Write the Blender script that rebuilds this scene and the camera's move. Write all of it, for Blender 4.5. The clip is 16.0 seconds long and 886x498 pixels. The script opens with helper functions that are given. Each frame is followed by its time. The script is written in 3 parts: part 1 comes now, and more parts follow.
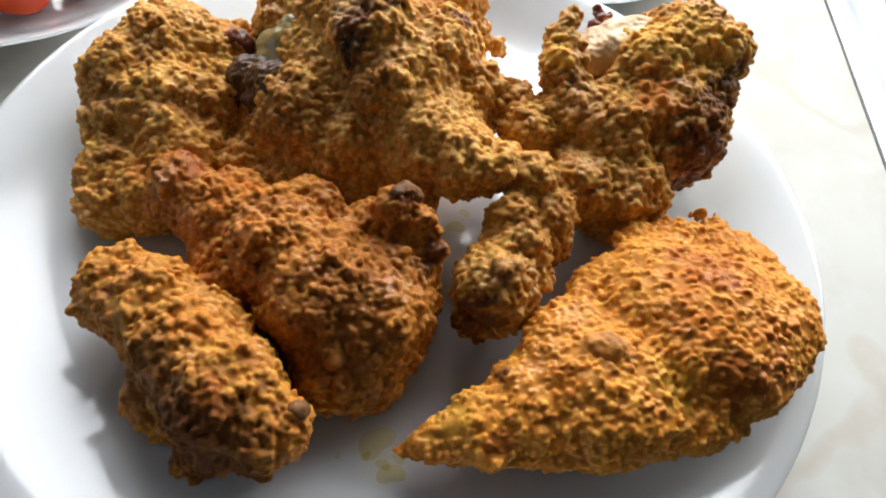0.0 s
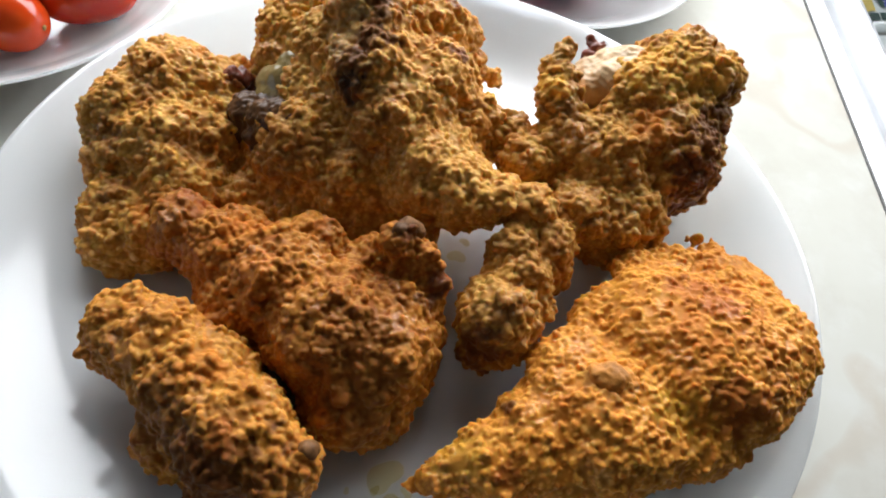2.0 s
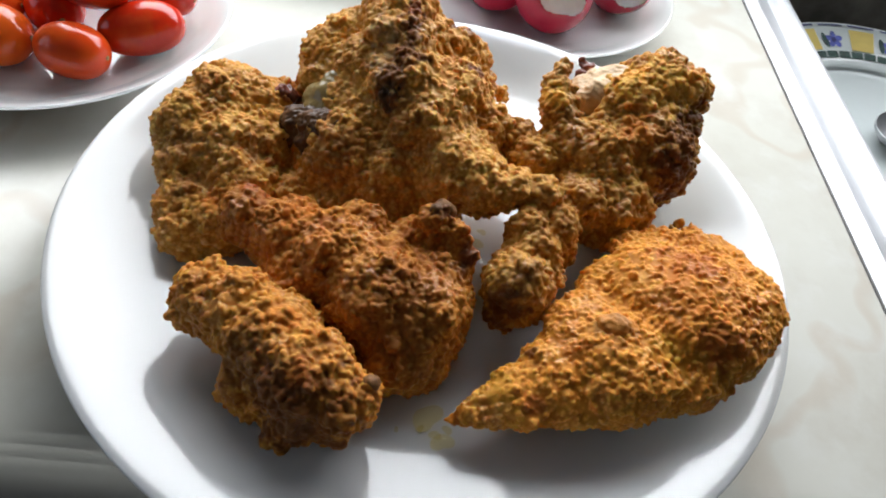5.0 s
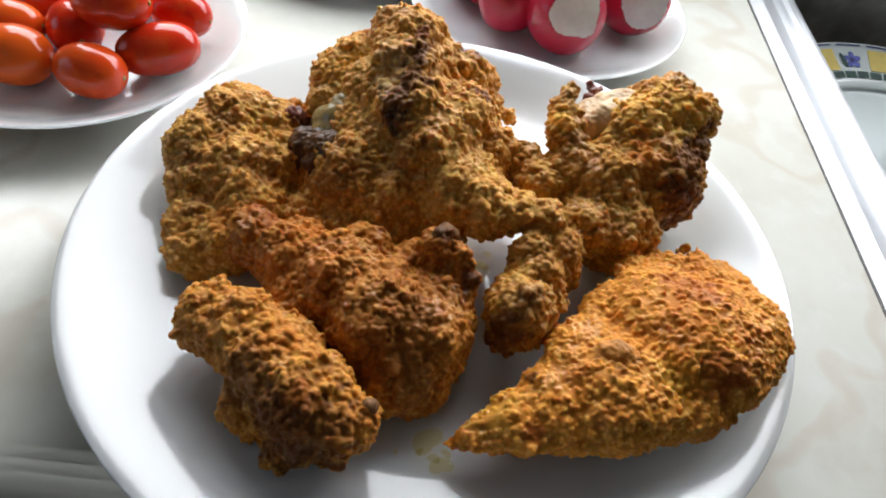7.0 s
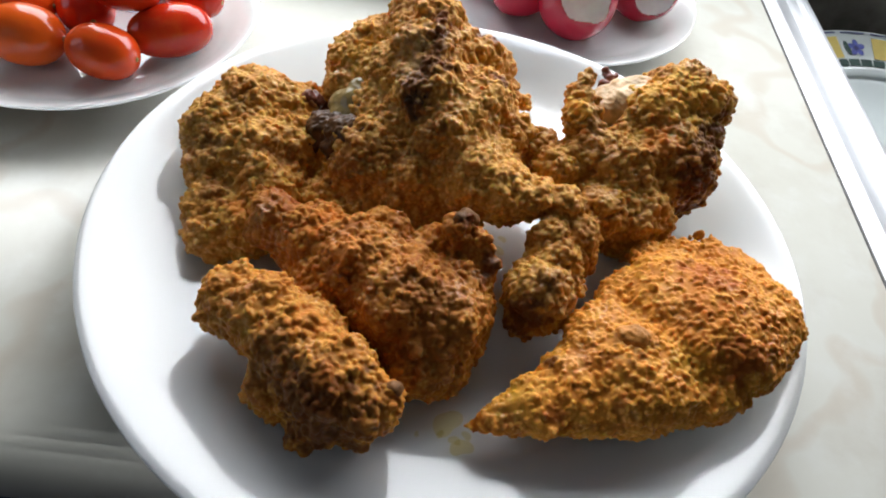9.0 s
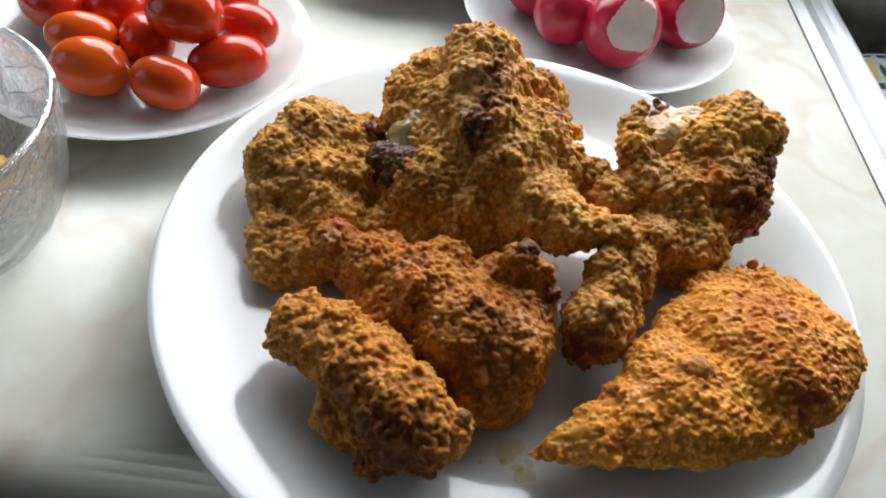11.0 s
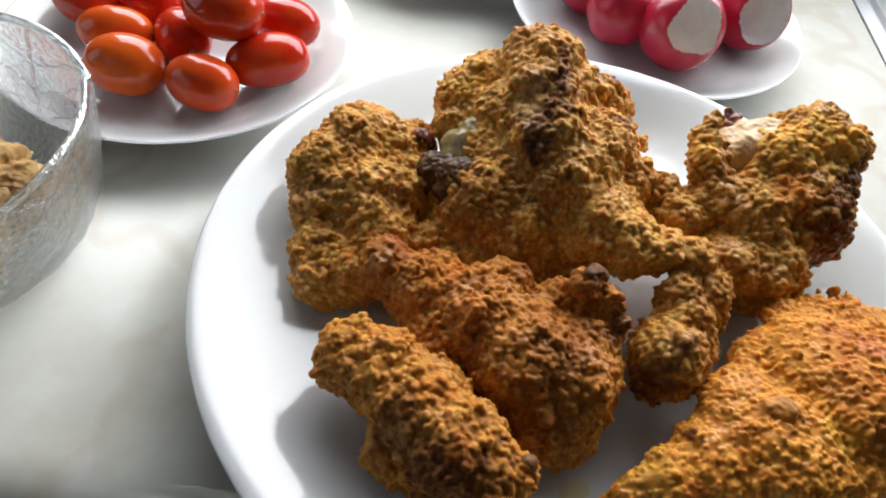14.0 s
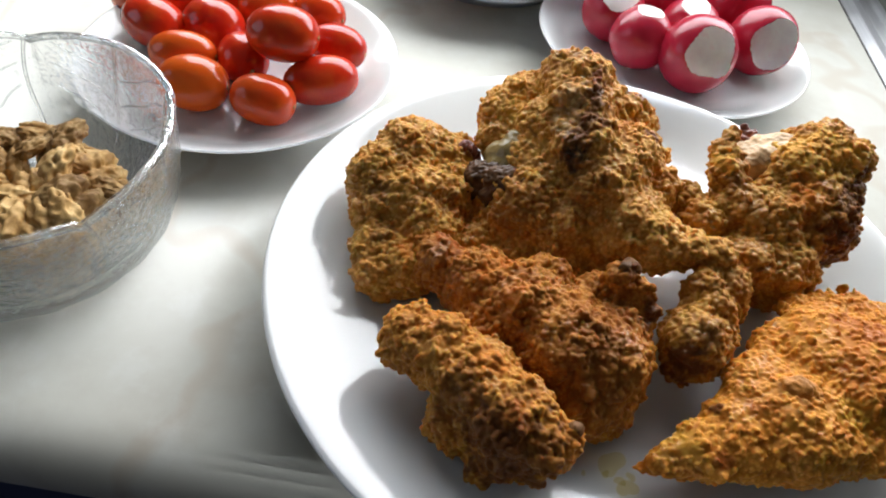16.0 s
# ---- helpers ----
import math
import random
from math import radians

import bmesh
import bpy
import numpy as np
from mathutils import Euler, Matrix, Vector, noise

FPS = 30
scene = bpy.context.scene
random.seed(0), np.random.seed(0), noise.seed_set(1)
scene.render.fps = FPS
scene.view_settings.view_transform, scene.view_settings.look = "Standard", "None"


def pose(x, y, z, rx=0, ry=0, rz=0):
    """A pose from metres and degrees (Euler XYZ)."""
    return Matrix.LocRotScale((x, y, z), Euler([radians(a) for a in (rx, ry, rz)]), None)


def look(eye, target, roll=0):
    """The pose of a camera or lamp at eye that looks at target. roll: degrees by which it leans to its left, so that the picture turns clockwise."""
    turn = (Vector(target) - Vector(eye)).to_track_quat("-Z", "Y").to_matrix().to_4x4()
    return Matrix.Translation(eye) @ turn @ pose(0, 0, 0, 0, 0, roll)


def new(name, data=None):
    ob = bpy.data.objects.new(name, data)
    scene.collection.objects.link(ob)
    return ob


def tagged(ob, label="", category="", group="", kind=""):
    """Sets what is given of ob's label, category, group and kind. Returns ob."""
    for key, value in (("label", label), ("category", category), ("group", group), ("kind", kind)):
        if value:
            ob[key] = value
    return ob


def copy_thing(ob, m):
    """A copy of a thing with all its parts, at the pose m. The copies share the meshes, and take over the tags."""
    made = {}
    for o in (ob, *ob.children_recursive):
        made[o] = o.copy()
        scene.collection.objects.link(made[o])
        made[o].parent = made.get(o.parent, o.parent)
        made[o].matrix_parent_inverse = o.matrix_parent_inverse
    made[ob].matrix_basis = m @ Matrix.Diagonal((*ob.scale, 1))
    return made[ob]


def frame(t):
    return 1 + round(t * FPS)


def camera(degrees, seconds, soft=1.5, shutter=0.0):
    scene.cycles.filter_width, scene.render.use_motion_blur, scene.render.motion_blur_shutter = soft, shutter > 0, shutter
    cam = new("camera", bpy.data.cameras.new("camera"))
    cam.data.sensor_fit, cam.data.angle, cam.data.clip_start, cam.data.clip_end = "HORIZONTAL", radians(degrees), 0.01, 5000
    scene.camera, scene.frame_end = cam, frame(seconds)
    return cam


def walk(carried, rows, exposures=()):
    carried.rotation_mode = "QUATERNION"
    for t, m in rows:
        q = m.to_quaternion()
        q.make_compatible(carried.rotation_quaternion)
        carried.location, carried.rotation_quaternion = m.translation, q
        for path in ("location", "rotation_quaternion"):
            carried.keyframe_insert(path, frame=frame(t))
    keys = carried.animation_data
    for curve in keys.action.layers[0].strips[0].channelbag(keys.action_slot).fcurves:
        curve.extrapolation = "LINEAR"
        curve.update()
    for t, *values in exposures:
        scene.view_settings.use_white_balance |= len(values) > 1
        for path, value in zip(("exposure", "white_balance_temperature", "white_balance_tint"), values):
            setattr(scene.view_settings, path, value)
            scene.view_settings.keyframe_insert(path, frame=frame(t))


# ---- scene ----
cam = camera(65.6, 16.0, 2.0)
# seconds, place and turn of the eye
PATH = [
    (0, 0.0131, -0.1316, 0.1807, 35.01, -6.03, 8.05),
    (0.5, 0.0123, -0.1147, 0.1776, 34.05, -6.13, 6.86),
    (1, 0.0098, -0.1059, 0.1714, 33.35, -6.09, 6.65),
    (1.5, 0.0093, -0.1085, 0.1849, 34.47, -5.98, 6.58),
    (2, 0.0093, -0.1281, 0.1863, 35.87, -5.85, 6.69),
    (2.5, 0.0125, -0.1446, 0.1886, 37.09, -5.64, 6.05),
    (3, 0.0099, -0.1512, 0.1951, 37.74, -5.54, 5.15),
    (3.5, 0.0087, -0.1554, 0.1962, 38.71, -5.78, 4.32),
    (4, -0.0046, -0.1567, 0.1945, 39.14, -6.21, 4.06),
    (4.2, -0.0067, -0.1595, 0.1925, 39.88, -6.95, 3.98),
    (6.3, 0.0016, -0.1721, 0.2113, 40.97, -5.91, 5.40),
    (6.5, -0.0012, -0.1706, 0.2070, 41.23, -6.03, 5.72),
    (7, 0.0006, -0.1665, 0.2024, 41.26, -5.97, 6.19),
    (7.5, -0.0012, -0.1651, 0.1987, 40.90, -5.95, 6.27),
    (8, -0.0039, -0.1666, 0.1996, 40.30, -6.38, 6.24),
    (8.2, -0.0050, -0.1663, 0.1999, 39.89, -6.75, 6.07),
    (10.3, -0.0186, -0.1724, 0.2078, 40.28, -6.80, 6.36),
    (10.5, -0.0213, -0.1720, 0.2052, 40.51, -6.56, 6.73),
    (11, -0.0232, -0.1699, 0.2081, 41.11, -5.82, 7.22),
    (11.5, -0.0274, -0.1654, 0.2033, 41.53, -5.14, 8.00),
    (12, -0.0338, -0.1591, 0.2035, 41.54, -4.85, 8.46),
    (12.5, -0.0431, -0.1526, 0.2008, 41.41, -5.02, 9.13),
    (13, -0.0405, -0.1519, 0.1972, 41.00, -5.36, 9.51),
    (13.5, -0.0365, -0.1512, 0.1949, 40.49, -5.36, 9.27),
    (14, -0.0377, -0.1531, 0.2008, 40.04, -5.42, 9.02),
    (14.5, -0.0341, -0.1656, 0.2107, 40.34, -5.37, 8.94),
    (15, -0.0294, -0.1788, 0.2119, 41.16, -5.18, 8.46),
    (15.5, -0.0366, -0.1834, 0.2113, 41.84, -5.10, 8.42),
    (16, -0.0504, -0.1798, 0.2113, 42.28, -5.48, 9.52),
]
walk(cam, [(t, pose(*place)) for t, *place in PATH], [(0, 0.2), (1.5, 0.18), (3.0, 0.05), (7.0, 0.0), (16.0, 0.0)])

from mathutils.kdtree import KDTree

# ---- light ----
world = bpy.data.worlds.new("sky")
scene.world = world
world.use_nodes = True
sky = world.node_tree.nodes.new("ShaderNodeTexSky")
sky.sky_type, sky.sun_disc = "NISHITA", False
sky.sun_elevation, sky.sun_rotation = radians(35), radians(20)
world.node_tree.links.new(sky.outputs["Color"], world.node_tree.nodes["Background"].inputs["Color"])
world.node_tree.nodes["Background"].inputs["Strength"].default_value = 0.1

TURN = radians(2.0)  # the worktop's turn against the plate's axes
room = Matrix.Rotation(TURN, 4, "Z")
WIN_X, WIN_W, WIN_Z, WIN_H, WALL_Y = 0.18, 1.25, 0.37, 0.50, 0.37

daylight = bpy.data.lights.new("window_daylight", "AREA")
daylight.shape, daylight.size, daylight.size_y = "RECTANGLE", WIN_W - 0.06, WIN_H - 0.06
daylight.energy, daylight.color = 13.0, (0.91, 0.96, 1.0)
lamp = new("window_daylight", daylight)
lamp.matrix_world = room @ look((WIN_X, WALL_Y + 0.05, WIN_Z), (WIN_X, WALL_Y - 1, WIN_Z))

# weak blue fill lamp added at the side; no window is known there
SIDE_Y, SIDE_W, SIDE_Z, SIDE_H = -0.30, 1.0, 0.70, 1.0
side_light = bpy.data.lights.new("added_side_fill", "AREA")
side_light.shape, side_light.size, side_light.size_y = "RECTANGLE", SIDE_W - 0.06, SIDE_H - 0.06
side_light.energy, side_light.color = 2.0, (0.74, 0.87, 1.0)
lamp = new("added_side_fill", side_light)
lamp.matrix_world = room @ look((-1.65, SIDE_Y, SIDE_Z), (0, SIDE_Y, SIDE_Z))

# ---- materials ----


def material(name, rough=0.5, metal=0.0, **more):
    m = bpy.data.materials.new(name)
    m.use_nodes = True
    b = m.node_tree.nodes["Principled BSDF"]
    b.inputs["Roughness"].default_value, b.inputs["Metallic"].default_value = rough, metal
    for key, value in more.items():
        b.inputs[key.replace("_", " ")].default_value = value
    return m, m.node_tree.nodes, m.node_tree.links, b


def node(nodes, kind, **values):
    n = nodes.new(kind)
    for key, value in values.items():
        n.inputs[key.replace("_", " ")].default_value = value
    return n


def noise_tex(nodes, links, scale, detail=4.0, rough=0.55, kind="Object"):
    c = nodes.new("ShaderNodeTexCoord")
    n = node(nodes, "ShaderNodeTexNoise", Scale=scale, Detail=detail, Roughness=rough)
    links.new(c.outputs[kind], n.inputs["Vector"])
    return n.outputs["Fac"]


def ramp(nodes, links, source, stops):
    r = nodes.new("ShaderNodeValToRGB")
    while len(r.color_ramp.elements) < len(stops):
        r.color_ramp.elements.new(0.5)
    for e, (at, colour) in zip(r.color_ramp.elements, stops):
        e.position, e.color = at, (*colour, 1) if len(colour) == 3 else colour
    links.new(source, r.inputs["Fac"])
    return r.outputs["Color"]


def mix(nodes, links, fac, a, b, mode="MIX"):
    m = nodes.new("ShaderNodeMix")
    m.data_type, m.blend_type = "RGBA", mode
    for source, slot in ((fac, 0), (a, 6), (b, 7)):
        if hasattr(source, "is_output"):
            links.new(source, m.inputs[slot])
        else:
            m.inputs[slot].default_value = source if slot == 0 else (*source, 1)
    return m.outputs[2]


def bump(nodes, links, bsdf, height, strength, distance):
    b = node(nodes, "ShaderNodeBump", Strength=strength, Distance=distance)
    links.new(height, b.inputs["Height"])
    links.new(b.outputs["Normal"], bsdf.inputs["Normal"])
    return b


def plain(name, colour, rough=0.5, metal=0.0, scale=60.0, spread=0.12, relief=0.0, **more):
    """A surface of one colour with slight stains and grain."""
    m, ns, ls, b = material(name, rough, metal, **more)
    n = noise_tex(ns, ls, scale)
    dark = tuple(v * (1 - spread) for v in colour)
    light = tuple(min(1, v * (1 + spread)) for v in colour)
    ls.new(ramp(ns, ls, n, [(0.35, dark), (0.65, light)]), b.inputs["Base Color"])
    if relief:
        bump(ns, ls, b, noise_tex(ns, ls, scale * 6), 0.3, relief)
    return m


def make_crust(name, shift=0.0, oily=0.5, tint=(1.0, 1.0, 1.0)):
    """Fried breadcrumb crust; crumb and stain come from the mesh. Low crumb darkens the hollows."""
    m, ns, ls, b = material(name, 0.55)
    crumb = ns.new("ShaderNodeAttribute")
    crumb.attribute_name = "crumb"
    stain = ns.new("ShaderNodeAttribute")
    stain.attribute_name = "stain"
    patch = noise_tex(ns, ls, 60, 3)
    base = ramp(ns, ls, patch, [(0.30 + shift, (0.30, 0.11, 0.018)), (0.45 + shift, (0.50, 0.245, 0.042)), (0.60 + shift, (0.62, 0.36, 0.078)), (0.75 + shift, (0.40, 0.185, 0.04))])
    # low values put shade between grains into the colour; the rest is crumb tone
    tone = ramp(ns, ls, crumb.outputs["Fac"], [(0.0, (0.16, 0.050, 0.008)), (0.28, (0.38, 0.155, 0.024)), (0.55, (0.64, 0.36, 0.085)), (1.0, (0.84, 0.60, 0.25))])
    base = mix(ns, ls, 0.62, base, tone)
    base = mix(ns, ls, 0.35, base, ramp(ns, ls, noise_tex(ns, ls, 260, 3), [(0.3, (0.72, 0.55, 0.36)), (0.7, (1.0, 1.0, 1.0))]), "MULTIPLY")
    base = mix(ns, ls, 1.0, base, tint, "MULTIPLY")
    base = mix(ns, ls, stain.outputs["Alpha"], base, stain.outputs["Color"])
    ls.new(base, b.inputs["Base Color"])
    wet = noise_tex(ns, ls, 75, 3)
    ls.new(ramp(ns, ls, wet, [(0.50, (0.0,) * 3), (0.66, (0.5 * oily,) * 3)]), b.inputs["Coat Weight"])
    b.inputs["Coat Roughness"].default_value = 0.16
    b.inputs["Specular IOR Level"].default_value = 0.12
    b.inputs["Subsurface Weight"].default_value = 0.5
    b.inputs["Subsurface Scale"].default_value = 0.0018
    b.inputs["Subsurface Radius"].default_value = (1.0, 0.45, 0.12)
    bump(ns, ls, b, noise_tex(ns, ls, 1300, 4, 0.6), 0.16, 0.0004)
    return m


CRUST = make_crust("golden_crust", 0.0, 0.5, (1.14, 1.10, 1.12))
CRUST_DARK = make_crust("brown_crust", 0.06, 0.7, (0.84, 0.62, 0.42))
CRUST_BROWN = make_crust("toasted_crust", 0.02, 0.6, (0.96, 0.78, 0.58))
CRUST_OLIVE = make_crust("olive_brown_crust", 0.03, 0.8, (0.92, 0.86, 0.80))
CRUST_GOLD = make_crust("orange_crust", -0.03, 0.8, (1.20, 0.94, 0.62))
BONE = plain("cooked_bone", (0.15, 0.065, 0.022), 0.5, 0, 300, 0.45, 0.0006, Specular_IOR_Level=0.15)
CHARRED = plain("charred_skin", (0.10, 0.045, 0.018), 0.28, 0, 200, 0.4, 0.0002, Specular_IOR_Level=0.14)
CURL = plain("dark_red_crisp_skin", (0.16, 0.035, 0.015), 0.35, 0, 250, 0.4, 0.0005)
FLAKE = plain("browned_flake", (0.52, 0.20, 0.035), 0.5, 0, 220, 0.3, 0.0006, Specular_IOR_Level=0.2)
GRISTLE = plain("grey_gristle", (0.30, 0.205, 0.075), 0.2, 0, 90, 0.15, 0.0001, Specular_IOR_Level=0.35)
MEAT = plain("pale_cooked_meat", (0.66, 0.44, 0.24), 0.3, 0, 160, 0.2, 0.0003, Specular_IOR_Level=0.3)
OPAL = plain("white_opal_glass", (0.70, 0.73, 0.77), 0.13, 0, 8, 0.02, Coat_Weight=0.4, Coat_Roughness=0.04, Subsurface_Weight=0.85, Subsurface_Scale=0.03)
OPAL.node_tree.nodes["Principled BSDF"].inputs["Subsurface Radius"].default_value = (0.9, 0.95, 1.0)
OIL, ns, ls, b = material("yellow_oil", 0.03)
b.inputs["Base Color"].default_value = (0.75, 0.55, 0.10, 1)
clear = node(ns, "ShaderNodeBsdfTransparent")
clear.inputs["Color"].default_value = (0.97, 0.92, 0.70, 1)
blend = node(ns, "ShaderNodeMixShader", Fac=0.09)
ls.new(clear.outputs[0], blend.inputs[1])
ls.new(b.outputs[0], blend.inputs[2])
ls.new(blend.outputs[0], ns["Material Output"].inputs["Surface"])


def make_worktop():
    m, ns, ls, b = material("cream_marbled_laminate", 0.28)
    a = noise_tex(ns, ls, 5, 6, 0.6)
    base = ramp(ns, ls, a, [(0.3, (0.66, 0.63, 0.54)), (0.5, (0.76, 0.74, 0.66)), (0.7, (0.80, 0.78, 0.71))])
    c = ns.new("ShaderNodeTexCoord")
    w = node(ns, "ShaderNodeTexWave", Scale=2.2, Distortion=14.0, Detail=4.0, Detail_Scale=1.6, Detail_Roughness=0.6)
    ls.new(c.outputs["Object"], w.inputs["Vector"])
    vein = ramp(ns, ls, w.outputs["Fac"], [(0.0, (0.34,) * 3), (0.05, (0.0,) * 3)])
    base = mix(ns, ls, vein, base, (0.58, 0.45, 0.33))
    cloud = ramp(ns, ls, noise_tex(ns, ls, 22, 7, 0.62), [(0.36, (0.30,) * 3), (0.52, (0.0,) * 3)])
    base = mix(ns, ls, cloud, base, (0.56, 0.50, 0.42))
    pale = ramp(ns, ls, noise_tex(ns, ls, 38, 5, 0.6), [(0.52, (0.0,) * 3), (0.72, (0.6,) * 3)])
    base = mix(ns, ls, pale, base, (0.83, 0.82, 0.77))
    ls.new(base, b.inputs["Base Color"])
    bump(ns, ls, b, noise_tex(ns, ls, 800, 3), 0.05, 0.0003)
    return m


WORKTOP = make_worktop()
STEEL, ns, ls, b = material("brushed_stainless_steel", 0.34, 1.0)
c = ns.new("ShaderNodeTexCoord")
s = node(ns, "ShaderNodeMapping")
s.inputs["Scale"].default_value = (700, 12, 700)
n = node(ns, "ShaderNodeTexNoise", Scale=1.0, Detail=3.0)
ls.new(c.outputs["Object"], s.inputs["Vector"])
ls.new(s.outputs["Vector"], n.inputs["Vector"])
ls.new(ramp(ns, ls, n.outputs["Fac"], [(0.3, (0.44, 0.44, 0.45)), (0.7, (0.54, 0.54, 0.55))]), b.inputs["Base Color"])
ls.new(ramp(ns, ls, noise_tex(ns, ls, 40), [(0.3, (0.40,) * 3), (0.7, (0.52,) * 3)]), b.inputs["Roughness"])
BASIN = plain("dull_steel_basin", (0.30, 0.29, 0.27), 0.45, 0.9, 30, 0.3)
SEALANT = plain("dark_joint", (0.05, 0.045, 0.04), 0.6)
# greys kept low so the room, out of view, fills less
WALL = plain("painted_wall", (0.24, 0.24, 0.235), 0.8, 0, 12, 0.05)
CEILING = plain("dim_ceiling", (0.32, 0.32, 0.31), 0.85, 0, 12, 0.04)
FLOOR = plain("dark_floor", (0.13, 0.145, 0.31), 0.5, 0, 8, 0.2)
CABINET = plain("dark_blue_cabinet", (0.035, 0.045, 0.10), 0.4, 0, 15, 0.2)
FRAME = plain("white_window_frame", (0.8, 0.8, 0.8), 0.4, 0, 20, 0.03)


def make_tomato():
    m, ns, ls, b = material("tomato_skin", 0.13, Subsurface_Weight=0.12, Subsurface_Scale=0.004)
    rnd = ns.new("ShaderNodeObjectInfo")
    base = ramp(ns, ls, rnd.outputs["Random"], [(0.0, (0.50, 0.014, 0.006)), (0.5, (0.60, 0.032, 0.007)), (1.0, (0.70, 0.105, 0.009))])
    base = mix(ns, ls, ramp(ns, ls, noise_tex(ns, ls, 90), [(0.45, (0,) * 3), (0.8, (0.5,) * 3)]), base, (0.68, 0.13, 0.015))
    ls.new(base, b.inputs["Base Color"])
    bump(ns, ls, b, noise_tex(ns, ls, 160, 2), 0.08, 0.0006)
    b.inputs["Subsurface Radius"].default_value = (1.0, 0.25, 0.1)
    return m


TOMATO = make_tomato()
SCAR = plain("stem_scar", (0.30, 0.20, 0.04), 0.6, 0, 900, 0.4)
RADISH, ns, ls, b = material("radish_skin", 0.22, Subsurface_Weight=0.1, Subsurface_Scale=0.003)
base = ramp(ns, ls, noise_tex(ns, ls, 45, 4), [(0.3, (0.36, 0.010, 0.028)), (0.6, (0.46, 0.020, 0.048)), (0.8, (0.52, 0.05, 0.08))])
ls.new(base, b.inputs["Base Color"])
bump(ns, ls, b, noise_tex(ns, ls, 220, 3), 0.12, 0.0006)
FLESH, ns, ls, b = material("radish_flesh", 0.3, Subsurface_Weight=0.15, Subsurface_Scale=0.003)
ls.new(ramp(ns, ls, noise_tex(ns, ls, 120, 3), [(0.35, (0.80, 0.72, 0.70)), (0.6, (0.86, 0.82, 0.78)), (0.85, (0.82, 0.55, 0.58))]), b.inputs["Base Color"])


def make_glass():
    m, ns, ls, b = material("embossed_clear_glass", 0.02, Transmission_Weight=1.0, IOR=1.48)
    b.inputs["Base Color"].default_value = (0.97, 0.98, 0.98, 1)
    c = ns.new("ShaderNodeTexCoord")
    v = node(ns, "ShaderNodeTexVoronoi", Scale=330.0)
    v.feature = "DISTANCE_TO_EDGE"
    w = node(ns, "ShaderNodeTexNoise", Scale=240.0, Detail=3.0)
    ls.new(c.outputs["Object"], v.inputs["Vector"])
    ls.new(c.outputs["Object"], w.inputs["Vector"])
    add = ns.new("ShaderNodeMath")
    add.operation = "ADD"
    ls.new(v.outputs["Distance"], add.inputs[0])
    ls.new(w.outputs["Fac"], add.inputs[1])
    bump(ns, ls, b, add.outputs[0], 0.45, 0.0016)
    clear = node(ns, "ShaderNodeBsdfTransparent")
    clear.inputs["Color"].default_value = (0.97, 0.98, 0.98, 1)
    blend = node(ns, "ShaderNodeMixShader", Fac=0.55)
    ls.new(clear.outputs[0], blend.inputs[1])
    ls.new(b.outputs[0], blend.inputs[2])
    ls.new(blend.outputs[0], ns["Material Output"].inputs["Surface"])
    return m


GLASS = make_glass()
WALNUT, ns, ls, b = material("walnut_kernel", 0.6, Specular_IOR_Level=0.25)
base = ramp(ns, ls, noise_tex(ns, ls, 170, 6, 0.65), [(0.30, (0.20, 0.09, 0.028)), (0.45, (0.46, 0.26, 0.085)), (0.6, (0.62, 0.40, 0.16)), (0.78, (0.76, 0.60, 0.34))])
rnd = ns.new("ShaderNodeObjectInfo")
base = mix(ns, ls, 1.0, base, ramp(ns, ls, rnd.outputs["Random"], [(0.0, (0.55, 0.50, 0.45)), (0.5, (0.9, 0.85, 0.8)), (1.0, (1.2, 1.2, 1.2))]), "MULTIPLY")
ls.new(base, b.inputs["Base Color"])
bump(ns, ls, b, noise_tex(ns, ls, 500, 4), 0.18, 0.0004)
CHINA = plain("white_china", (0.66, 0.70, 0.69), 0.15, 0, 15, 0.03)
YELLOW = plain("yellow_glaze", (0.70, 0.52, 0.12), 0.55, 0, 60, 0.08)
BLUE = plain("blue_glaze", (0.02, 0.02, 0.16), 0.55, 0, 200, 0.4)
PETAL = plain("light_blue_glaze", (0.08, 0.10, 0.40), 0.55, 0, 200, 0.3)
GREEN = plain("green_glaze", (0.008, 0.045, 0.032), 0.55, 0, 200, 0.4)

# ---- building ----


def mesh_of(name, bm, mat, smooth=True):
    me = bpy.data.meshes.new(name)
    bm.to_mesh(me)
    bm.free()
    me.materials.append(mat)
    if smooth:
        me.shade_smooth()
    return me


def part(name, bm, mat, parent=None, label="", smooth=True):
    ob = new(name, mesh_of(name, bm, mat, smooth))
    ob.parent = parent
    return tagged(ob, label)


def lathe(profile, segments=96, shape=None):
    """A turned bmesh from (radius, height) pairs; shape(angle, radius, height) may bend it."""
    bm = bmesh.new()
    rings = []
    for r, z in profile:
        ring = []
        for k in range(1 if r < 1e-6 else segments):
            a = 2 * math.pi * k / segments
            rr, zz = shape(a, r, z) if shape else (r, z)
            ring.append(bm.verts.new((rr * math.cos(a), rr * math.sin(a), zz)))
        rings.append(ring)
    for a, b in zip(rings, rings[1:]):
        for k in range(segments):
            j = (k + 1) % segments
            if len(a) == 1 and len(b) > 1:
                bm.faces.new((a[0], b[k], b[j]))
            elif len(b) == 1 and len(a) > 1:
                bm.faces.new((a[k], b[0], a[j]))
            elif len(a) > 1:
                bm.faces.new((a[k], b[k], b[j], a[j]))
    bmesh.ops.recalc_face_normals(bm, faces=bm.faces)
    return bm


